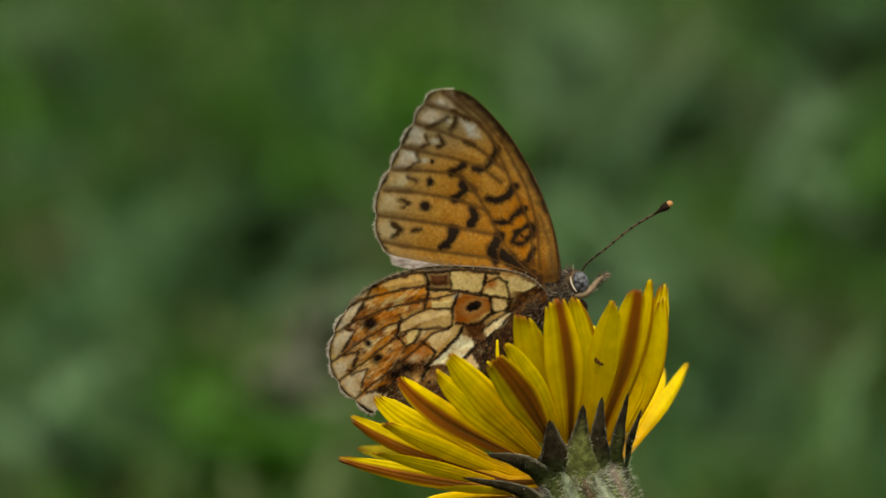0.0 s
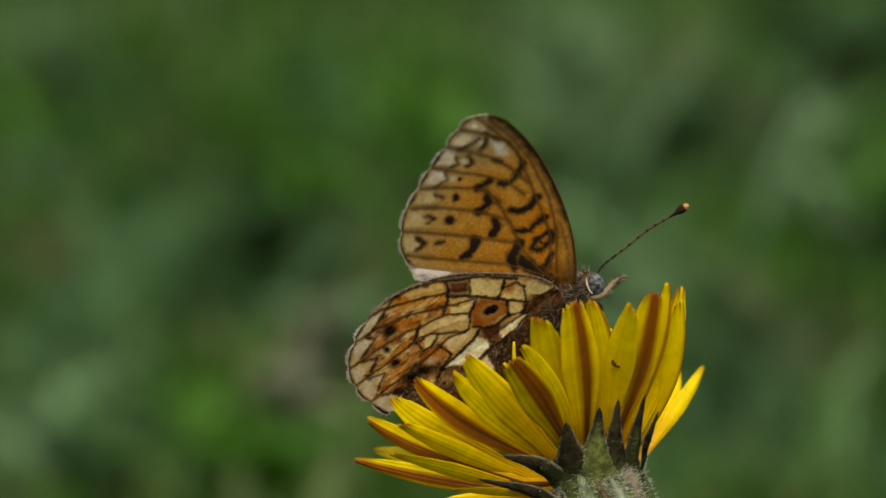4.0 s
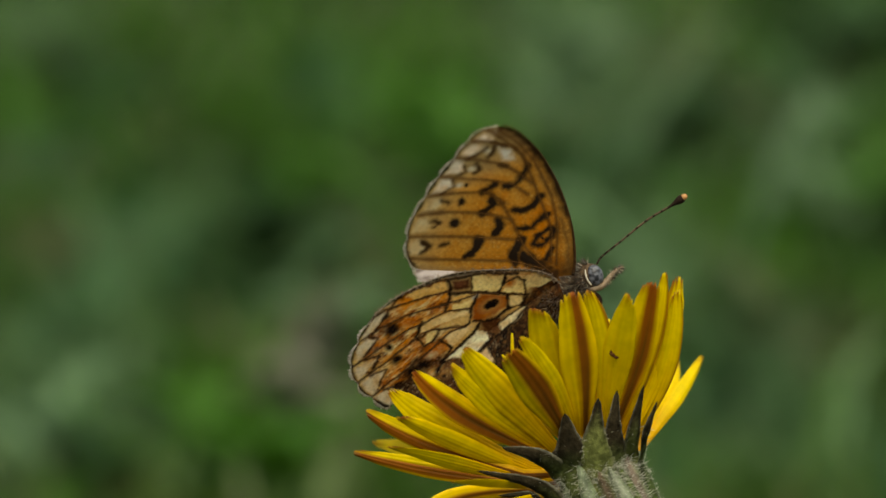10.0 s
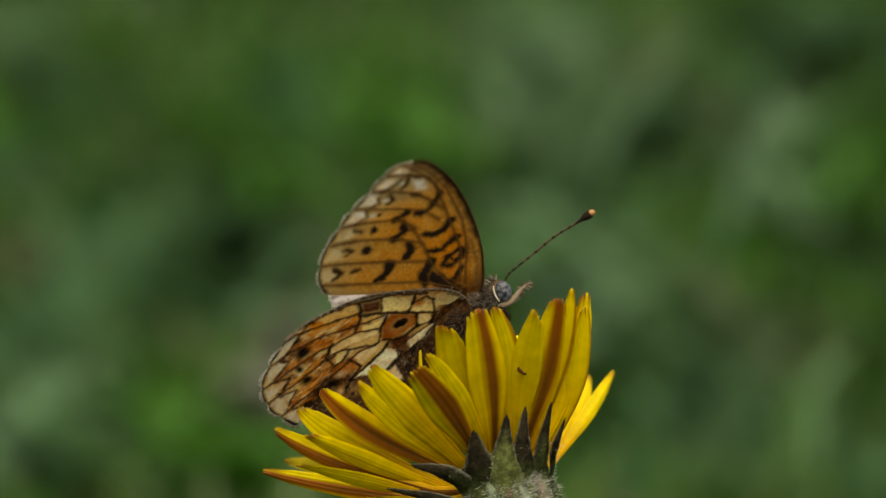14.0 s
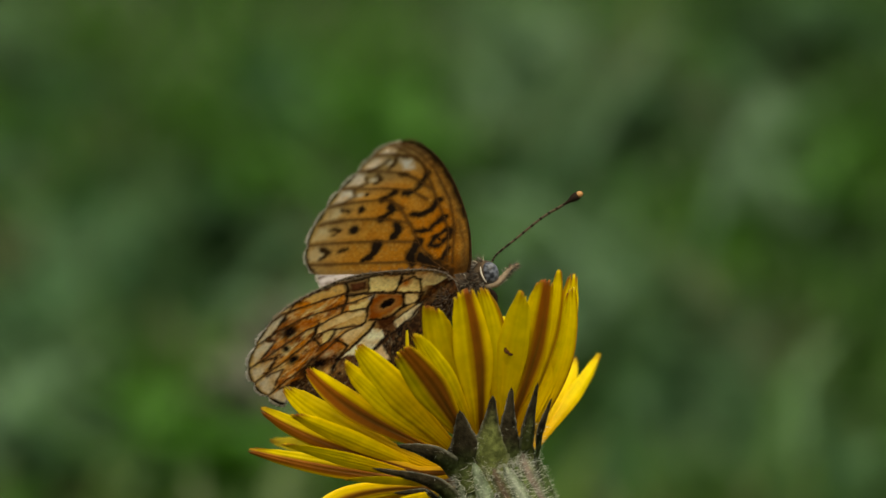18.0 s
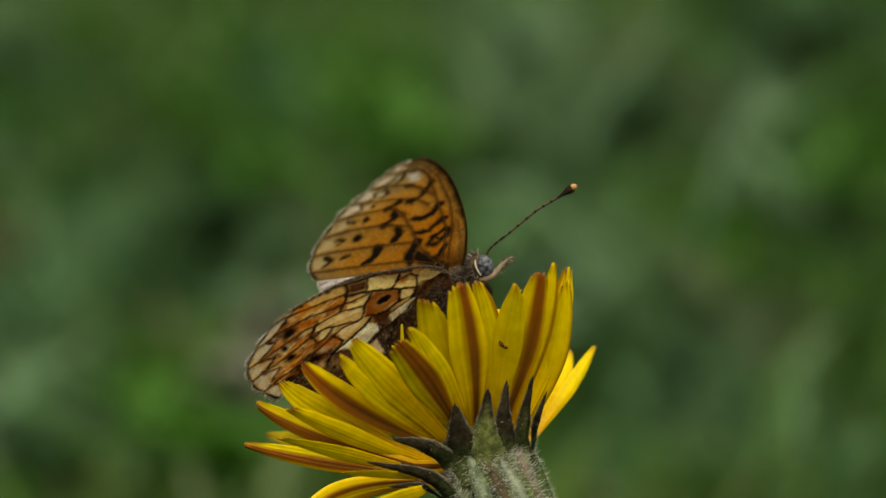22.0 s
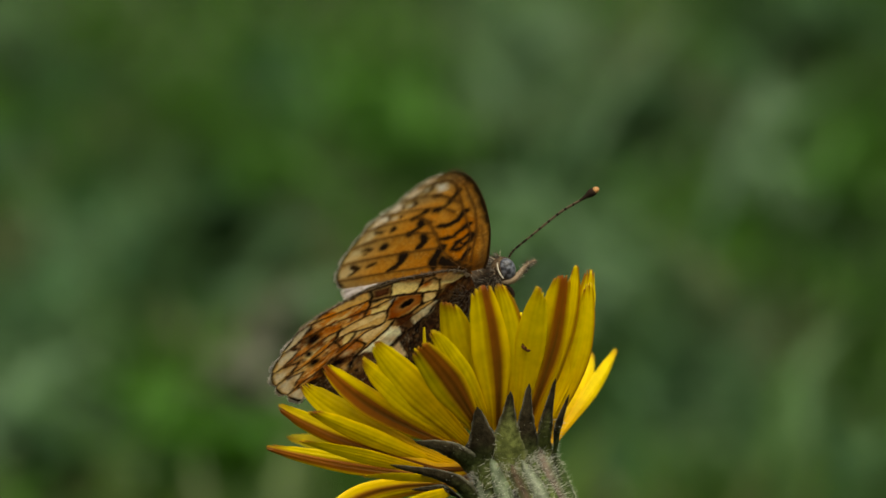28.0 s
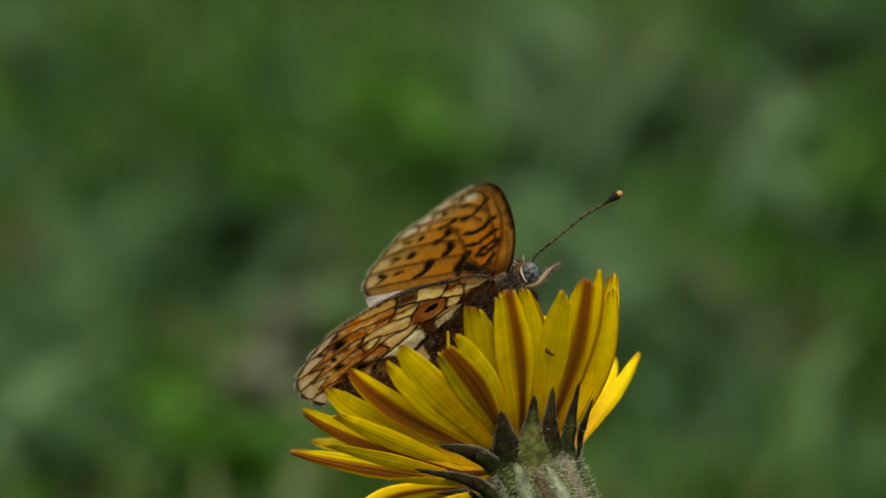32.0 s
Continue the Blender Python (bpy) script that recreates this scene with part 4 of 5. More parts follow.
def wing(parent, name, edge, veins, base, pattern, around, across, side, label, vein_mat=None, rim_mat=None, twist=0.0):
    """A wing as a membrane on a polar net about its root, pleated between raised veins, with a lobed fringe of pale hairs; the parent's x is the hinge."""
    root = new(name)
    root.parent = parent
    tagged(root, label)
    rim = curve_points(edge, around)
    u = np.arange(around) / around
    ends = np.array([v[-1] for v in veins])
    lobe = np.clip(np.min(np.hypot(rim[:, None, 0] - ends[None, :, 0], rim[:, None, 1] - ends[None, :, 1]), 1) / 14, 0, 1) * np.clip((u - 0.36) / 0.05, 0, 1) * np.clip((0.84 - u) / 0.05, 0, 1)
    rim = np.array(base) + (rim - base) * (1 + 0.012 * lobe - 0.009)[:, None]
    f = np.linspace(0.0, 1.0, across)
    xy = (np.array(base) + (rim - base)[:, None, :] * f[None, :, None]).reshape(-1, 2)
    s, r, curl = to_wing(xy, twist)
    pleat = PLEAT * (1 - np.exp(-(off_lines(xy, veins) / 11) ** 2)) * np.clip(r / 0.006, 0, 1)
    belly = 0.00010 * np.sin(s * 900 + r * 300) * np.clip(r / 0.006, 0, 1) - curl - pleat
    verts = np.stack([s, belly * side, r], 1)
    faces = grid_faces(around, across)
    sheet("membrane", verts, faces, M_WING, root, colours=pattern(xy[:, 0], xy[:, 1]))

    def on(points, lift):
        s, r, curl = to_wing(points, twist)
        b = 0.00010 * np.sin(s * 900 + r * 300) * np.clip(r / 0.006, 0, 1) - curl
        return [Vector(v) for v in np.stack([s, (b + lift) * side, r], 1)]

    for v in veins:
        pts = on(curve_points(v, 18), -0.00001)
        vv, vf = tube(pts, np.linspace(0.000045, 0.00002, 18) * (1.0 if rim_mat else 0.45), 5)
        sheet("vein", vv, vf, vein_mat or M_VEIN, root)
    lead = on(curve_points(edge[:10], 30), 0.0)
    vv, vf = tube(lead, np.linspace(0.00008 if rim_mat else 0.00016, 0.00005, 30), 6)
    sheet("leading_vein", vv, vf, rim_mat or M_VEIN, root)
    if rim_mat:
        fuzz = np.random.RandomState(8)
        spots = [lead[0].lerp(lead[1], 0)] + [lead[int(k)] + Vector(fuzz.randn(3) * 0.00012) for k in fuzz.uniform(1, 28, 420)]
        fv, ff = hairs(spots, [Vector((-0.8, -0.5 * side, 0.3)) + Vector(fuzz.randn(3) * 0.6) for _ in spots], fuzz.uniform(3, 8, len(spots)) * UNIT, 0.6 * UNIT, 0.3)
        sheet("rim_hair", fv, ff, M_PALP, root)
    # fringe
    rng = np.random.RandomState(4)
    roots, ways, sizes = [], [], []
    lo, hi = int(around * 0.34), int(around * 0.86)
    for k in np.arange(lo, hi, around / 760):
        i = int(k)
        p, q = rim[i], rim[min(i + 1, around - 1)]
        t = q - p
        out = np.array([t[1], -t[0]])
        if out @ (p - np.array(base)) < 0:
            out = -out
        out = out / (np.linalg.norm(out) + 1e-9)
        o = on([p, p + out * 10 + rng.randn(2) * 2.5], 0)
        roots.append(o[0])
        ways.append(o[1] - o[0])
        sizes.append(rng.uniform(3.0, 7.5) * UNIT * (0.25 + 0.9 * lobe[i] ** 2))
    fv, ff = hairs(roots, ways, sizes, 0.00005)
    sheet("fringe", fv, ff, M_FRINGE, root)
    return root


# ---- the butterfly ----
def build_butterfly():
    thing = new("butterfly")
    tagged(thing, "orange fritillary butterfly with black-spotted wings on a yellow flower", "butterfly")
    thing.matrix_world = SHEET @ Matrix.Translation(at(*HINGE)) @ pose(0, 0, 0, 0, -AXIS)

    def here(x, y, deep=0.0):
        """A chart place on the body's axes."""
        return pose(0, 0, 0, 0, AXIS) @ (at(x, y, deep) - at(*HINGE))

    wings = []
    for side, res, y in ((1, (760, 190), -0.0011), (-1, (260, 70), 0.0009)):
        fronts = (fore_pattern, hind_pattern) if side > 0 else (pale_rim(fore_pattern, FORE_EDGE), pale_rim(hind_pattern, HIND_EDGE))
        fore = wing(thing, "forewing", FORE_EDGE, FORE_VEINS, (960, 500), fronts[0], *res, side, "orange forewing with black bars and a grey-white tip", M_VEIN_BROWN, None, 9.0 if side > 0 else 0.0)
        hind = wing(thing, "hindwing", HIND_EDGE, HIND_VEINS, (946, 523), fronts[1], *res, side, "rust and cream mosaic hindwing with dark veins", None, M_RIM)
        wings += [(fore, side, y, 0.035 if side > 0 else 3.9), (hind, side, y - 0.00035 * side, 0.02 if side > 0 else 1.2)]

    # the inner fold of the near hindwing lies along the abdomen and does not open with the wing
    top = curve_points([(962, 510), (900, 553), (840, 595), (780, 637), (720, 679), (664, 722)], 150)
    low = curve_points([(975, 545), (940, 600), (890, 665), (820, 718), (750, 752), (690, 742)], 150)
    f = np.linspace(0, 1, 60)
    xy = (top[:, None, :] * (1 - f)[None, :, None] + low[:, None, :] * f[None, :, None]).reshape(-1, 2)
    deep = -25 - 10 * np.sin(np.tile(f, 150) * math.pi)
    sheet("wing_fold", [here(x, y, d) for (x, y), d in zip(xy, deep)], grid_faces(150, 60), M_WING, thing, "dark inner fold of the hindwing", colours=hind_pattern(xy[:, 0], xy[:, 1]))

    # body
    bm = bmesh.new()
    ball(bm, here(977, 522), (44 * UNIT, 15 * UNIT, 26 * UNIT))
    part("thorax", bm, M_BODY, thing, "dark thorax under grey-brown hair")
    bm = bmesh.new()
    ball(bm, here(872, 622, 14), (130 * UNIT, 20 * UNIT, 25 * UNIT), None, 28, 20)
    for v in bm.verts:
        v.co.z -= 0.25 * abs(v.co.x) ** 2 / 0.01 * 0.2
        k = 1 + 0.06 * math.sin(v.co.x * 9000)
        v.co.y *= k
    part("abdomen", bm, M_BODY, thing, "dark ringed abdomen")
    bm = bmesh.new()
    ball(bm, here(1018, 502), (24 * UNIT, 22 * UNIT, 24 * UNIT))
    head = part("head", bm, M_BODY, thing, "dark hairy head")
    for d in (-1, 1):
        bm = bmesh.new()
        ball(bm, here(1026, 500, 12 * d), (16 * UNIT, 13 * UNIT, 19 * UNIT), pose(0, 0, 0, 0, 20))
        part("eye", bm, M_EYE, head, "grey mottled compound eye")
        # pale rim behind the eye
        pts = [here(x, y, 27 * d) for x, y in curve_points([(1010, 489), (1011, 500), (1016, 511), (1021, 517)], 8)]
        v, f = tube(pts, [0.00003, 0.00006, 0.00008, 0.00008, 0.00008, 0.00007, 0.00005, 0.00003], 6)
        sheet("eye_rim", v, f, M_RIM_PALE, head, "cream rim behind the eye")
        # palp
        pts = [here(x, y, z * d) for x, y, z in curve_points([(1016, 524, 10), (1036, 520, 10), (1052, 505, 7), (1062, 493, 5), (1078, 484, 3)], 14)]
        v, f = tube(pts, [u * 0.92 * UNIT for u in (4, 5, 6, 6.5, 6.5, 6, 5.6, 5, 4.6, 4.2, 3.6, 2.8, 2.0, 0.6)], 8)
        palp = sheet("palp", v, f, M_PALP, head, "tan hairy palp")
        roots, ways, sizes = [], [], []
        for _ in range(420):
            k = random.randint(0, 11)
            p = pts[k].lerp(pts[k + 1], random.random())
            w = Vector((random.uniform(-0.1, 1.2), random.uniform(-1, 1), random.uniform(-1.3, 0.7)))
            roots.append(p + w.normalized() * 3 * UNIT)
            ways.append(w)
            sizes.append(random.uniform(4, 11) * UNIT)
        v, f = hairs(roots, ways, sizes, 0.42 * UNIT)
        sheet("bristles", v, f, M_FUR, palp)
        # antenna: ringed shaft and a dark club with an orange tip
        line = [(1030, 480, 6), (1040, 466, 8), (1075, 438, 12), (1120, 402, 18), (1160, 378, 22), (1187, 360, 24)] if d < 0 else \
               [(1030, 480, 6), (1040, 466, 10), (1075, 438, 20), (1120, 402, 34), (1160, 378, 46), (1187, 360, 54)]
        pts = [here(x, y, z * d) for x, y, z in curve_points(line, 60)]
        feeler = new("antenna")
        feeler.parent = thing
        tagged(feeler, "thin ringed antenna with a dark club")
        for i in range(48):
            v, f = tube(pts[i:i + 2], [(1.9 + 0.5 * i / 48 - 0.25 * (i % 2)) * UNIT] * 2, 7)
            sheet("ring", v, f, M_ANT_LIGHT if i % 4 == 0 or (i > 20 and i % 2) else M_ANT_DARK, feeler)
        v, f = tube(pts[47:58], [u * UNIT for u in (2.0, 2.4, 2.9, 3.6, 4.6, 5.6, 6.6, 7.2, 7.4, 7.2, 6.6)], 10)
        sheet("club", v, f, M_ANT_DARK, feeler, "black club")
        bm = bmesh.new()
        ball(bm, pts[58], (6.5 * UNIT, 5.5 * UNIT, 5.5 * UNIT), None, 14, 10)
        part("club_tip", bm, M_ANT_TIP, feeler, "orange club tip")
    # legs down to the florets
    for d in (-1, 1):
        for line in ([(1012, 526, 6), (1034, 538, 8), (1036, 556, 8), (1028, 600, 6)], [(985, 540, 8), (1000, 566, 12), (985, 600, 12), (975, 640, 10)],
                     [(955, 550, 8), (945, 585, 12), (935, 620, 12), (915, 650, 10)]):
            pts = [here(x, y, z * d) for x, y, z in curve_points(line, 14)]
            v, f = tube(pts, np.linspace(5.5, 2.2, 14) * UNIT, 7)
            sheet("leg", v, f, M_ANT_DARK, thing)
    # hair on thorax, head and abdomen
    rng = random.Random(9)
    for name, count, c, size, long, on_to in (("thorax_hair", 2200, (987, 532), (30, 18, 20), (8, 24), thing), ("thorax_hair", 1700, (950, 552), (36, 38, 30), (6, 17), thing), ("head_hair", 1500, (1014, 502), (24, 22, 24), (6, 20), head),
                                              ("abdomen_hair", 500, (872, 622), (122, 18, 22), (4, 9), thing)):
        roots, ways, sizes = [], [], []
        mid = here(*c)
        for _ in range(count):
            u = Vector((rng.gauss(0, 1), rng.gauss(0, 1), rng.gauss(0, 1))).normalized()
            if name == "head_hair" and u.x > -0.3 and u.z < 0.75:
                continue
            roots.append(mid + Vector((u.x * size[0], u.y * size[1], u.z * size[2])) * UNIT * 0.97)
            ways.append(u + Vector((-0.7, 0, 0.1)) + Vector((rng.uniform(-0.5, 0.5), rng.uniform(-0.5, 0.5), rng.uniform(-0.5, 0.5))))
            sizes.append(rng.uniform(*long) * UNIT)
        v, f = hairs(roots, ways, sizes, 0.5 * UNIT, 0.35)
        sheet(name, v, f, M_FUR_DARK if name == "abdomen_hair" or c[1] > 540 else M_FUR, on_to, "grey-brown hair")
    return thing, wings


# ---- the flower ----
YELLOW, DEEP, STRIPE, BURNT = (0.668, 0.508, 0.006), (0.64, 0.333, 0.003), (0.265, 0.066, 0.003), (0.105, 0.036, 0.003)
CORE = at(1018, 800, 20)
UPWARDS = Vector((-0.33, 0.10, 0.94)).normalized()


def strap(pts, width, stripes, seed, roll=0.0, belly=0.10, blunt=0.38):
    """A ray floret along a line: a ribbed strap of two skins that widens upwards and ends in five small teeth."""
    rng = random.Random(seed)
    n, c = len(pts), 25
    size = sum((b - a).length for a, b in zip(pts[:-1], pts[1:]))
    fine = [rng.uniform(-1, 1) for _ in range(c)]
    fine = [(fine[j] + 0.6 * fine[max(0, j - 1)] + 0.6 * fine[min(c - 1, j + 1)]) / 1.6 for j in range(c)]
    bite = [rng.choice((0.15, 0.3, 0.5, 0.9, 1.3)) for _ in range(6)]
    burn = [rng.choice((0.2, 0.5, 0.9, 1.0)) for _ in range(6)]
    curl, skew = rng.uniform(-0.16, 0.16), rng.uniform(-0.035, 0.035)
    slow = rng.uniform(0, 6.28)
    verts, colours = [], []
    for skin in (0, 1):
        for i, p in enumerate(pts):
            f = i / (n - 1)
            way = (pts[min(i + 1, n - 1)] - pts[max(i - 1, 0)]).normalized()
            out = Vector((0, -1, 0))
            out = (out - way * out.dot(way)).normalized()
            out = Matrix.Rotation(radians(roll * (0.4 + 0.6 * f)), 3, way) @ out
            side = way.cross(out)
            g = min(1.0, f / 0.6)
            w = width * (0.40 + 0.60 * g * g * (3 - 2 * g)) * (1 - (1 - blunt) * max(0.0, (f - 0.52) / 0.48) ** 1.7)
            for j in range(c):
                s = 2 * j / (c - 1) - 1
                u = (s + 1) * 2.4999
                notch = abs(u % 1 - 0.5) * 2
                tooth = max(0.0, (f - 0.86) / 0.14) * (0.02 - 0.036 * bite[int(u + 0.5)] * notch ** 2 - 0.035 * abs(s) ** 2.4 + skew * s)
                rise = belly * width * (0.6 - s * s) + 0.011 * width * fine[(j + 11) % c] + 0.008 * width * math.cos(s * math.pi * 5) + curl * width * s * abs(s) * f
                verts.append(p + way * size * tooth + out * (rise - skin * 0.00011 * (1.05 - s * s)) + side * s * w * 0.5)
                d = max(0.0, 1 - f / 0.72) ** 1.2 * 0.9 + 0.14 * fine[j] + 0.10 * math.sin(7 * f + slow) + 0.10 * abs(s) ** 3
                d = max(0.0, min(1.0, d))
                tone = 1 + 0.08 * fine[(j + 3) % c] + 0.015 * math.cos(s * math.pi * 5)
                # rim light painted in: the colour brightens along both edges
                tone += 0.10 * abs(s) ** 6
                col = [(y * (1 - d) + q * d) * tone for y, q in zip(YELLOW, DEEP)]
                if skin == 0:
                    for centre, half, strong in stripes:
                        reach = abs(s - centre - 0.07 * math.sin(4 * f + slow)) + 0.10 * fine[j]
                        k = strong * max(0.0, min(1.0, (1.2 * half + 0.19 - reach) / 0.38))
                        heart = max(0.0, min(1.0, 1.25 - 1.2 * f)) * max(0.0, 1 - reach / (half + 0.2))
                        heart = min(1.0, heart * (1.1 + 0.5 * fine[(j + 7) % c]))
                        col = [x * (1 - k) + (a * (1 - heart) + b * heart) * k for x, a, b in zip(col, STRIPE, BURNT)]
                if f > 0.90:
                    k = ((f - 0.90) / 0.10) ** 1.3 * burn[int(u + 0.5)]
                    col = [x * (1 - k) + q * k for x, q in zip(col, (0.20, 0.05, 0.004))]
                colours.append(col)
    faces = grid_faces(n, c) + [g[::-1] for g in grid_faces(n, c, n * c)]
    m = n * c
    for i in range(n - 1):
        faces.append((i * c, (i + 1) * c, m + (i + 1) * c, m + i * c))
        faces.append((i * c + c - 1, m + i * c + c - 1, m + (i + 1) * c + c - 1, (i + 1) * c + c - 1))
    for j in range(c - 1):
        k = (n - 1) * c
        faces.append((k + j, k + j + 1, m + k + j + 1, m + k + j))
    return verts, faces, colours


def scale_leaf(pts, width, green, tip, dark, shape, rim=(0.30, 0.29, 0.22)):
    """A bract: a keeled, pointed scale along a line that turns to the tip's tone past `dark`, with a thin pale rim."""
    n, c = len(pts), 9
    verts, colours = [], []
    rng = random.Random(round(width * 1e7) + n)
    for i, p in enumerate(pts):
        f = i / (n - 1)
        way = (pts[min(i + 1, n - 1)] - pts[max(i - 1, 0)]).normalized()
        out = p - CORE
        out -= UPWARDS * out.dot(UPWARDS)
        out = (out.normalized() + Vector((0, -0.8, 0)))
        out = (out - way * out.dot(way)).normalized()
        side = way.cross(out)
        w = width * shape(f)
        for j in range(c):
            s = 2 * j / (c - 1) - 1
            verts.append(p + side * s * w * 0.5 * rng.uniform(0.93, 1.07) + out * (0.24 * w * (1 - abs(s) ** 1.6) * rng.uniform(0.85, 1.15) + 0.0001))
            k = max(0.0, min(1.0, (f - dark + 0.12 + 0.16 * s * s) / 0.26))
            col = [u * (1 - k) + q * k for u, q in zip(green, tip)]
            if abs(s) == 1:
                col = [u * 0.7 + q * 0.3 for u, q in zip(col, rim)]
            grain = rng.uniform(0.72, 1.3)
            colours.append([u * grain for u in col])
    m = len(verts)
    verts += [v + Vector((0, 0.00012, 0)) for v in verts]
    faces = grid_faces(n, c) + [g[::-1] for g in grid_faces(n, c, m)]
    for i in range(n - 1):
        faces.append((i * c, (i + 1) * c, m + (i + 1) * c, m + i * c))
        faces.append((i * c + c - 1, m + i * c + c - 1, m + (i + 1) * c + c - 1, (i + 1) * c + c - 1))
    return verts, faces, np.array(colours * 2)


def bract_shape(f):
    """Broad below, with shoulders and a slender drawn-out point."""
    g = min(1.0, max(0.0, (f - 0.52) / 0.48))
    return (0.8 + 0.2 * min(1, f / 0.4)) * (0.13 + 0.87 * (1 - g) ** 1.15) * min(1.0, (1.01 - f) / 0.05)


def rib_shape(f):
    return (0.75 + 0.4 * min(1, f * 2)) * max(0.10, 1 - max(0, (f - 0.6) / 0.4) ** 1.8)


# florets on the chart: base, middle and tip of the line; width; layer (units behind the outer row); stripe centre and half width
FLORETS_LEFT = [
    (930, 868, 762, 846, 606, 813, 36, -8, -0.38, 0.46), (900, 850, 745, 799, 626, 743, 40, -4, -0.45, 0.42), (915, 840, 757, 767, 669, 704, 50, 4, 0, 0),
    (927, 811, 793, 741, 708, 672, 50, -4, -0.30, 0.50), (945, 810, 850, 735, 774, 666, 44, 14, 0, 0), (955, 805, 866, 713, 795, 634, 58, 0, 0, 0),
    (978, 790, 928, 712, 874, 640, 62, -8, 0.26, 0.46),
]
FLORETS_MIDDLE = [
    (992, 785, 952, 698, 899, 612, 44, 6, 0, 0), (1000, 790, 954, 670, 929, 564, 62, 16, 0, 0), (1005, 780, 1000, 660, 981, 536, 70, -8, 0.30, 0.34),
    (1030, 780, 1038, 645, 1016, 531, 50, 6, 0.9, 0.1), (1045, 780, 1064, 650, 1088, 541, 56, 6, 0, 0), (1060, 768, 1098, 640, 1126, 517, 60, -6, 0.38, 0.42),
]
FLORETS_RIGHT = [
    (1078, 768, 1128, 620, 1149, 501, 36, 8, 0.85, 0.12), (1090, 778, 1146, 640, 1174, 507, 46, 2, -0.85, 0.1), (1094, 790, 1151, 664, 1171, 532, 40, 26, 0.9, 0.08),
    (1112, 802, 1170, 720, 1216, 647, 28, 4, 0, 0), (1108, 800, 1154, 722, 1173, 652, 28, 26, 0, 0),
]
FLORETS_LOW = [
    (935, 884, 772, 904, 694, 981, 56, 0, 0.30, 0.20), (935, 878, 850, 868, 776, 866, 20, 34, 0, 0), (945, 884, 884, 908, 828, 921, 30, 14, 0, 0),
    (905, 862, 780, 832, 668, 803, 34, 18, 0, 0), (915, 850, 790, 800, 684, 751, 40, 24, 0, 0),
]
FLORETS_BEHIND = [
    (890, 850, 760, 818, 640, 796, 40), (950, 800, 830, 775, 720, 754, 44), (980, 790, 905, 735, 830, 690, 44), (1040, 780, 1020, 715, 1000, 650, 44),
    (1060, 780, 1065, 720, 1070, 660, 44), (1085, 785, 1105, 715, 1118, 655, 40), (1000, 790, 950, 720, 900, 665, 44), (1100, 790, 1125, 740, 1140, 690, 36),
]


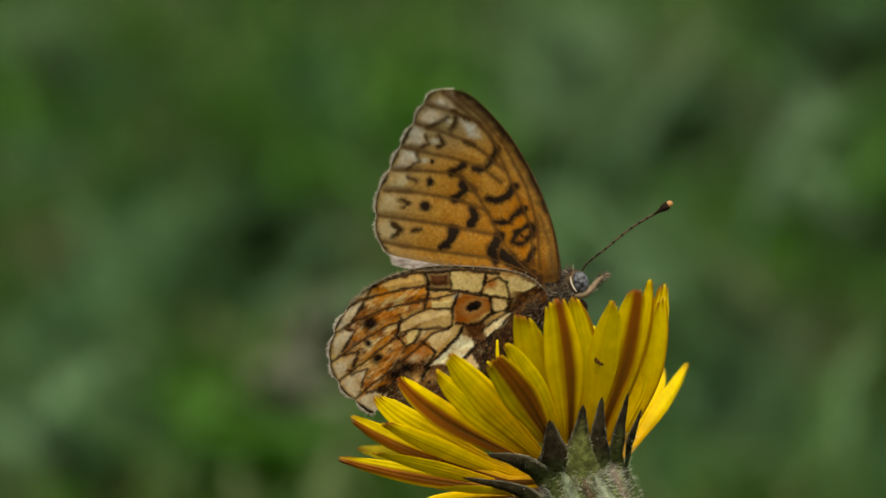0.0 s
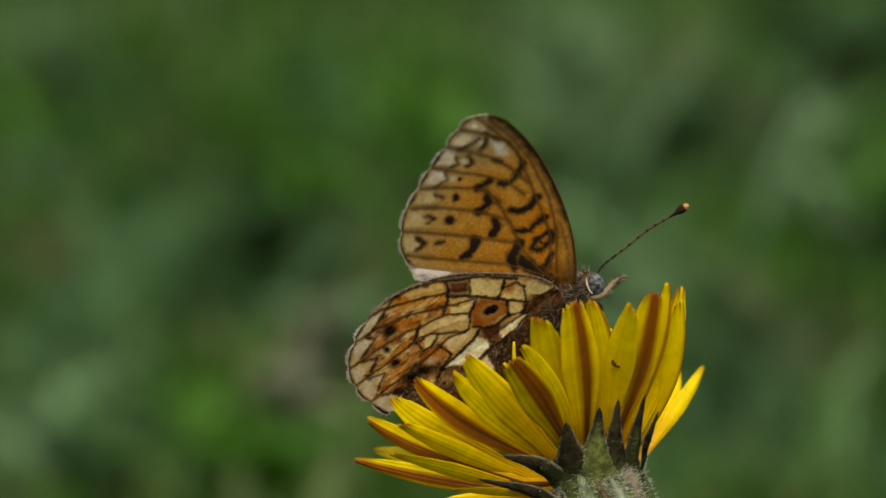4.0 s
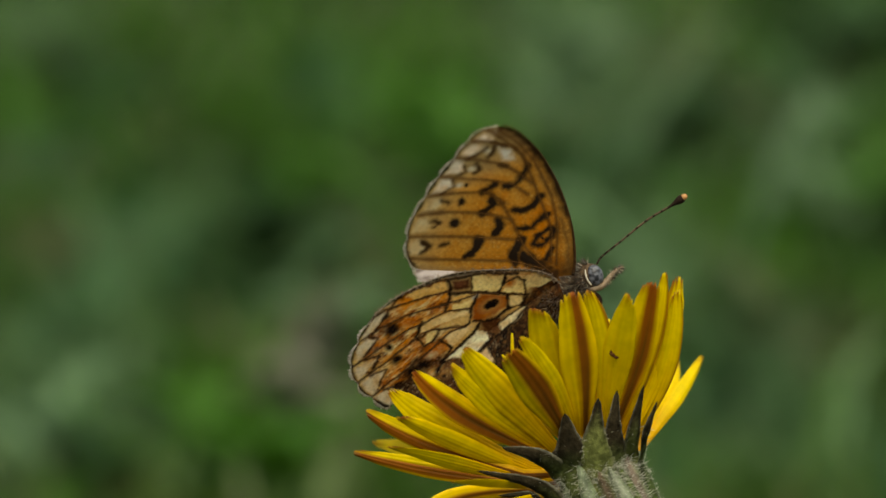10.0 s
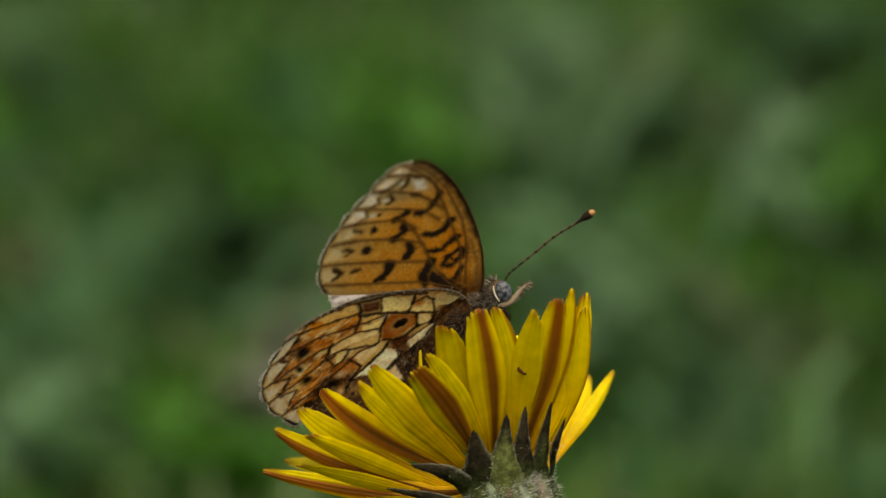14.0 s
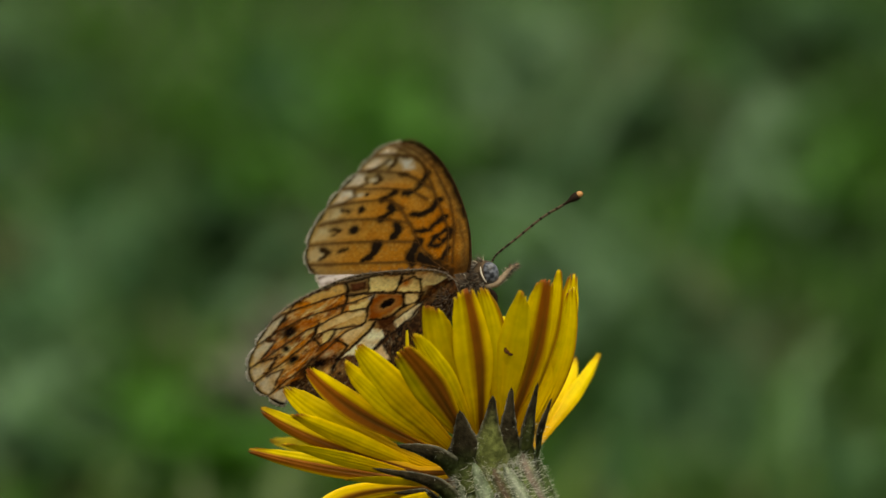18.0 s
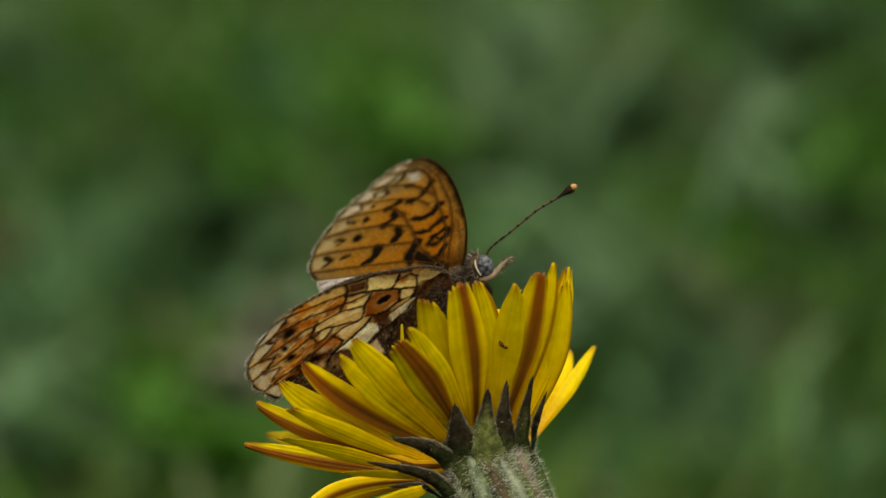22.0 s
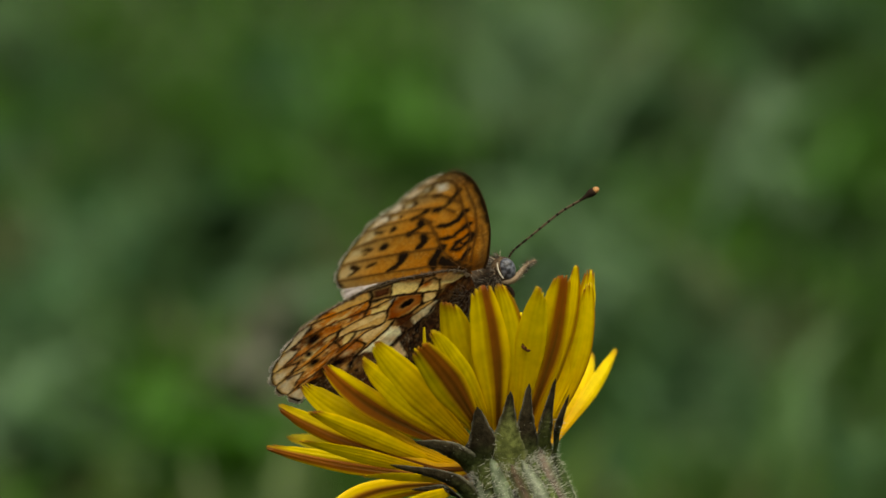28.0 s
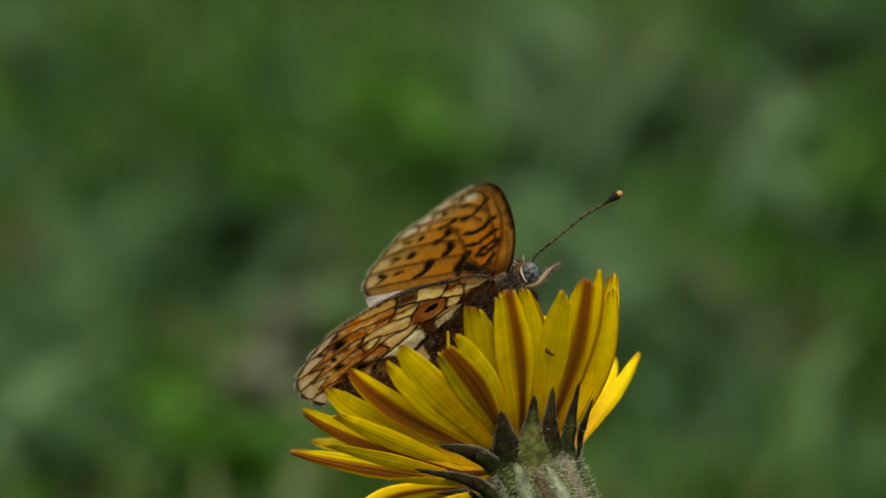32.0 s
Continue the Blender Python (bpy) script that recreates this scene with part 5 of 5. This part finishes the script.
def build_flower():
    foot_world = SHEET @ at(1150, 1120, 10)
    foot_world.z = 0.0
    foot_world.x += 0.012
    foot = SHEET.inverted() @ foot_world
    thing = new("flower")
    tagged(thing, "yellow hawkbit flower with red-striped florets on a hairy stem", "flower")
    thing.matrix_world = SHEET @ Matrix.Translation(foot)

    def moved(verts):
        return [Vector(v) - foot for v in verts]

    def chart_line(bx, by, mx, my, tx, ty, lens, layer, count=30):
        """The line of a floret: bowed on the chart through its middle, and as far out of it as a full-length floret leans."""
        flat = math.hypot(mx - bx, my - by) + math.hypot(tx - mx, ty - my)
        deep = -math.sqrt(max(60 ** 2, 292 ** 2 - flat ** 2)) * lens
        cx, cy = 2 * mx - (bx + tx) / 2, 2 * my - (by + ty) / 2
        line = [at(1036 + (bx - 1036) * 0.5, 850 + (by - 850) * 0.5, 20 - 22 * lens + layer)]
        for i in range(count):
            f = i / (count - 1)
            line.append(at(bx * (1 - f) ** 2 + 2 * cx * f * (1 - f) + tx * f * f, by * (1 - f) ** 2 + 2 * cy * f * (1 - f) + ty * f * f,
                           20 - 38 * lens + layer + deep * f ** 0.85))
        return line

    rng = random.Random(14)
    seed = 0
    for rows in (FLORETS_LEFT, FLORETS_MIDDLE, FLORETS_RIGHT, FLORETS_LOW):
        for bx, by, mx, my, tx, ty, width, layer, centre, half in rows:
            seed += 1
            stripes = [(centre, half, 0.97)] if half else []
            if rows is FLORETS_LOW and half:
                stripes.append((-0.62, 0.18, 0.95))
            away = rows is FLORETS_RIGHT and ty > 600
            tilt = -42 if rows is FLORETS_LOW else 8 if tx < bx else 0 if away else -8
            v, f, c = strap(chart_line(bx, by, mx, my, tx, ty, -0.8 if away else 1, layer), width * UNIT, stripes, seed, tilt + rng.uniform(-8, 8), rng.uniform(0.04, 0.10), 0.60 if width > 58 else 0.44)
            sheet("ray_floret", moved(v), f, M_PETAL, thing, "yellow ray floret with a red-brown stripe" if half > 0.15 else "plain yellow ray floret", colours=c)
    for bx, by, mx, my, tx, ty, width in FLORETS_BEHIND:
        seed += 1
        v, f, c = strap(chart_line(bx, by, mx, my, tx, ty, -1, 0), width * UNIT, [], seed)
        sheet("ray_floret", moved(v), f, M_PETAL, thing, "plain yellow ray floret", colours=c)
    # inner florets in the middle of the head
    rng = random.Random(3)
    for _ in range(26):
        a, q = rng.uniform(0, 6.28), rng.uniform(0.1, 1.0)
        b = CORE + UPWARDS * 0.002 + Vector((math.cos(a) * q * 55, math.sin(a) * q * 40, 0)) * UNIT
        t = b + (UPWARDS + Vector((math.cos(a) * 0.35, math.sin(a) * 0.35, 0))) * UNIT * rng.uniform(70, 115)
        v, f, c = strap([b.lerp(t, k / 9) for k in range(10)], 16 * UNIT, [], rng.randint(0, 999))
        sheet("disc_floret", moved(v), f, M_PETAL, thing, colours=c)
    for line in (((888, 662), (881, 636), (880, 602)), ((880, 670), (872, 652), (862, 640)), ((1046, 606), (1049, 592), (1052, 577))):
        pts = [at(*p, -70) for p in curve_points(line, 8)]
        v, f = tube(pts, [u * UNIT for u in (4, 4, 4, 3.6, 3.2, 3.2, 2.8, 2)], 6)
        sheet("style", moved(v), f, M_PETAL, thing, "thin yellow style", colours=np.tile(YELLOW, (len(v), 1)))
    # dark fleck on a floret: a small body and two stray ends
    bm = bmesh.new()
    for x, y, rx, ry, turn in ((1057, 640, 6, 3.6, 35), (1064, 645, 5, 2.6, 10), (1055, 635, 2.5, 2, 60)):
        ball(bm, at(x, y, -118) - foot, (rx * UNIT, 3 * UNIT, ry * UNIT), pose(0, 0, 0, 0, turn), 10, 8)
    part("fleck", bm, M_FLECK, thing, "tiny dark brown fleck")

    # the cup: rings from the mouth down to the stem
    rings = np.array([(1016, 806, 20, 60), (1024, 838, 18, 72), (1036, 872, 15, 77), (1048, 906, 12, 79), (1060, 940, 10, 79), (1074, 970, 10, 73), (1088, 990, 10, 56), (1102, 1006, 10, 38), (1110, 1022, 10, 29)])
    fine_rings = curve_points(rings, 33)
    axis = [at(*p[:3]) for p in fine_rings]
    radii = fine_rings[:, 3] * UNIT
    v, f = tube(axis, radii, 40)
    cup = sheet("involucre", moved(v), f, M_CUP, thing, "grey-green hairy involucre")

    def on_cup(g, a, lift=0.0):
        """A place on the cup: g from the rim (0) to the stem (1), a round it from the side facing the lens."""
        k = min(31, int(g * 32))
        h = g * 32 - k
        c = axis[k].lerp(axis[k + 1], h)
        way = (axis[min(k + 3, 32)] - axis[max(k - 3, 0)]).normalized()
        front = Vector((0, -1, 0))
        front = (front - way * front.dot(way)).normalized()
        o = front * math.cos(a) + way.cross(front) * math.sin(a)
        return c + o * (radii[k] * (1 - h) + radii[k + 1] * h + lift * UNIT), o

    def cup_depth(x, y):
        """Units that the cup's front lies behind the sheet at a chart place."""
        best = min(range(len(fine_rings)), key=lambda k: (fine_rings[k][0] - x) ** 2 + (fine_rings[k][1] - y) ** 2)
        ox, oy, od, r = fine_rings[best]
        return od - math.sqrt(max(0.0, r * r - min(r * r, (ox - x) ** 2 + (oy - y) ** 2)))

    down = foot - axis[-1]
    stem_line = [axis[-4], axis[-1], axis[-1] + Vector((0.001, 0, -0.006)), axis[-1] + down * 0.25 + Vector((0.004, 0, 0)), axis[-1] + down * 0.6 + Vector((0.003, 0, 0)), foot]
    pts = [Vector(p) for p in curve_points(stem_line, 40)]
    v, f = tube(pts, np.linspace(28, 30, 40) * UNIT, 16)
    stem = sheet("stem", moved(v), f, M_STEM, thing, "pale green hairy stem")
    rng = random.Random(21)

    def downy(line, owner, count, span, size, thick=0.42):
        """Stiff white bristles along a scale; those at its edges stand out."""
        rr, ww, ss = [], [], []
        for _ in range(int(1.8 * count)):
            k = rng.randint(0, len(line) - 2)
            p = line[k].lerp(line[k + 1], rng.random())
            o = p - axis[16]
            o = (o - UPWARDS * o.dot(UPWARDS)).normalized()
            t = o.cross(UPWARDS)
            a = rng.uniform(-1, 1)
            rr.append(p + t * a * span * UNIT + o * (3 - 2 * abs(a)) * UNIT - foot)
            ww.append(o * 0.8 + t * (a * 1.1 + rng.uniform(-0.5, 0.5)) + UPWARDS * rng.uniform(-0.5, 0.5))
            ss.append(rng.uniform(0.3, 1.15) * size * UNIT)
        v, f = hairs(rr, ww, ss, thick * UNIT, 0.12)
        sheet("down", v, f, M_HAIR, owner, "short white bristles")

    # bracts that run up the cup and end in free dark tips round its mouth
    moss, olive, black = (0.060, 0.074, 0.024), (0.098, 0.112, 0.034), (0.020, 0.016, 0.009)
    for line, width, dark, green in (
            ([(1004, 890), (992, 838, 2), (982, 796, -8), (973, 744, -14)], 58, 0.50, moss), ([(1040, 890), (1030, 838, -4), (1027, 790, -14), (1032, 717, -26)], 52, 0.80, olive),
            ([(1062, 884), (1058, 830, -2), (1058, 780, -10), (1065, 703, -22)], 42, 0.50, moss), ([(1086, 872), (1088, 822, -4), (1094, 772, -20), (1112, 694, -50)], 30, 0.66, olive),
            ([(1098, 868), (1104, 826, 0), (1115, 780, -15), (1136, 722, -40)], 20, 0.60, moss), ([(1010, 900), (968, 848, -4), (925, 818, -20), (862, 804, -40)], 37, 0.56, moss),
            ([(998, 985), (974, 922, -2), (930, 872, -10), (818, 845, -36)], 33, 0.58, moss), ([(976, 930), (952, 906, -2), (915, 889, -10), (855, 889, -20)], 22, 0.40, moss)):
        ends = [(p[0], p[1], (cup_depth(p[0], p[1]) if i < 2 else -62) - 8 + (p[2] if len(p) > 2 else 0)) for i, p in enumerate(line)]
        pts = [at(*p) for p in curve_points(ends, 24)]
        v, f, c = scale_leaf(pts, 1.22 * width * UNIT, green, black, dark, bract_shape)
        bract = sheet("bract", moved(v), f, M_BRACT, thing, "green bract with a blackish tip", colours=c * rng.uniform(0.85, 1.15))
        downy(pts[:17], bract, 70, width * 0.42, 14)
    for line, width in (([(1045, 850, 60), (1050, 810, 85), (1052, 770, 100), (1055, 730, 110)], 36),
                        ([(1000, 860, 50), (970, 830, 75), (940, 810, 90), (905, 790, 100)], 36)):
        pts = [at(*p) for p in curve_points(line, 24)]
        v, f, c = scale_leaf(pts, width * UNIT, moss, black, 0.5, bract_shape)
        sheet("bract", moved(v), f, M_BRACT, thing, "green bract with a blackish tip", colours=c)
    # shorter scales all round the cup
    for i in range(26):
        a = 6.283 * i / 26 + rng.uniform(-0.08, 0.08)
        hi = rng.uniform(0.02, 0.30)
        line = [on_cup(0.97 - (0.97 - hi) * k / 17, a + 0.1 * math.sin(k * 0.2 + i), 3 + (2 if i % 2 else 0))[0] for k in range(18)]
        tone = rng.choice(((0.045, 0.066, 0.022), (0.070, 0.094, 0.034), (0.105, 0.13, 0.06)))
        v, f, c = scale_leaf(line, rng.uniform(17, 23) * UNIT, tone, (0.05, 0.045, 0.03), 0.85, rib_shape, (0.16, 0.17, 0.11))
        scale = sheet("scale", moved(v), f, M_BRACT, cup, colours=c)
        downy(line, scale, 60, 11, 18)
    # long pale scales over them, some with a pink-brown heart and a white woolly tip
    for line, width, tone, heart in (
            ([(1150, 972), (1129, 932), (1103, 882), (1083, 833), (1074, 790)], 26, (0.115, 0.14, 0.075), (0.135, 0.105, 0.085)),
            ([(1090, 975), (1078, 950), (1058, 902), (1038, 862), (1028, 832)], 22, (0.065, 0.09, 0.032), (0.075, 0.052, 0.036)),
            ([(1052, 975), (1040, 950), (1026, 915), (1010, 872), (994, 824)], 26, (0.075, 0.105, 0.048), (0.16, 0.19, 0.13)),
            ([(1112, 965), (1100, 935), (1080, 893), (1062, 862), (1050, 838)], 24, (0.075, 0.10, 0.045), (0.175, 0.195, 0.145)),
            ([(1022, 990), (1006, 962), (992, 922), (980, 888), (966, 858)], 26, (0.055, 0.072, 0.026), (0.13, 0.15, 0.105)),
            ([(1132, 960), (1122, 935), (1100, 895), (1076, 855), (1066, 826)], 16, (0.05, 0.072, 0.018), (0.09, 0.115, 0.04)),
            # lower left of the cup: a scale coloured dark to paint the shade there
            ([(986, 992), (976, 962), (968, 932), (956, 910)], 22, (0.022, 0.03, 0.012), (0.04, 0.045, 0.022))):
        pts = [at(*p) for p in curve_points([(x, y, cup_depth(x, y) - 20) for x, y in line], 24)]
        v, f, c = scale_leaf(pts, width * UNIT, tone, tone, 2.0, rib_shape, (0.30, 0.31, 0.25))
        across = np.abs(np.tile(np.linspace(-1, 1, 9), 48))[:, None] ** 1.5
        tint = np.array(heart) * (1 - across) + c * across
        if heart[0] > heart[1]:
            for k in (0, 24 * 9):
                tint[k + 200:k + 216] = tint[k + 200:k + 216] * 0.3 + np.array((0.52, 0.48, 0.46)) * 0.7
        rib = sheet("scale", moved(v), f, M_BRACT, cup, "pale ribbed scale with a woolly tip", colours=tint)
        downy(pts, rib, 150, width * 0.6, 19)
    roots, ways, sizes = [], [], []
    for _ in range(700):
        p = pts_between(stem_line, rng.randint(1, 30) / 39)
        o = Vector((rng.gauss(0, 1), rng.gauss(0, 1), 0)).normalized()
        roots.append(p + o * 27 * UNIT)
        ways.append(o + Vector((0, 0, rng.uniform(-0.5, 0.5))))
        sizes.append(rng.uniform(6, 16) * UNIT)
    v, f = hairs(roots, ways, sizes, 0.5 * UNIT)
    sheet("stem_hair", moved(v), f, M_HAIR, stem, "short white bristles")
    return thing, foot


def pts_between(line, f):
    return Vector(curve_points(line, 40)[int(f * 39)])


# ---- put together ----
build_ground()
build_grass()
build_plants()
build_tall_blades()
flower, flower_foot = build_flower()
butterfly, wings = build_butterfly()


def motions():
    """The head and the butterfly on it sway together about the head; the wings open and close on the body."""
    middle = at(1060, 642)
    sways = [(t, SHEET @ Matrix.Translation(middle + Vector((x * 0.001, 0, z * 0.001))) @ pose(0, 0, 0, 0, lean) @ Matrix.Translation(-middle)) for t, x, z, lean in SWAY]
    walk(flower, [(t, m @ Matrix.Translation(flower_foot)) for t, m in sways])
    walk(butterfly, [(t, m @ Matrix.Translation(at(*HINGE)) @ pose(0, 0, 0, 0, -AXIS)) for t, m in sways])
    for ob, side, y, sweep in wings:
        walk(ob, [(t, pose(0, y, 0, a if side > 0 else -(0.8 * a + 16)) @ pose(0, 0, 0, 0, -sweep * (a - 20) if side > 0 else -sweep * (0.2 + 0.028 * (a - 20)))) for t, a in OPEN])


motions()
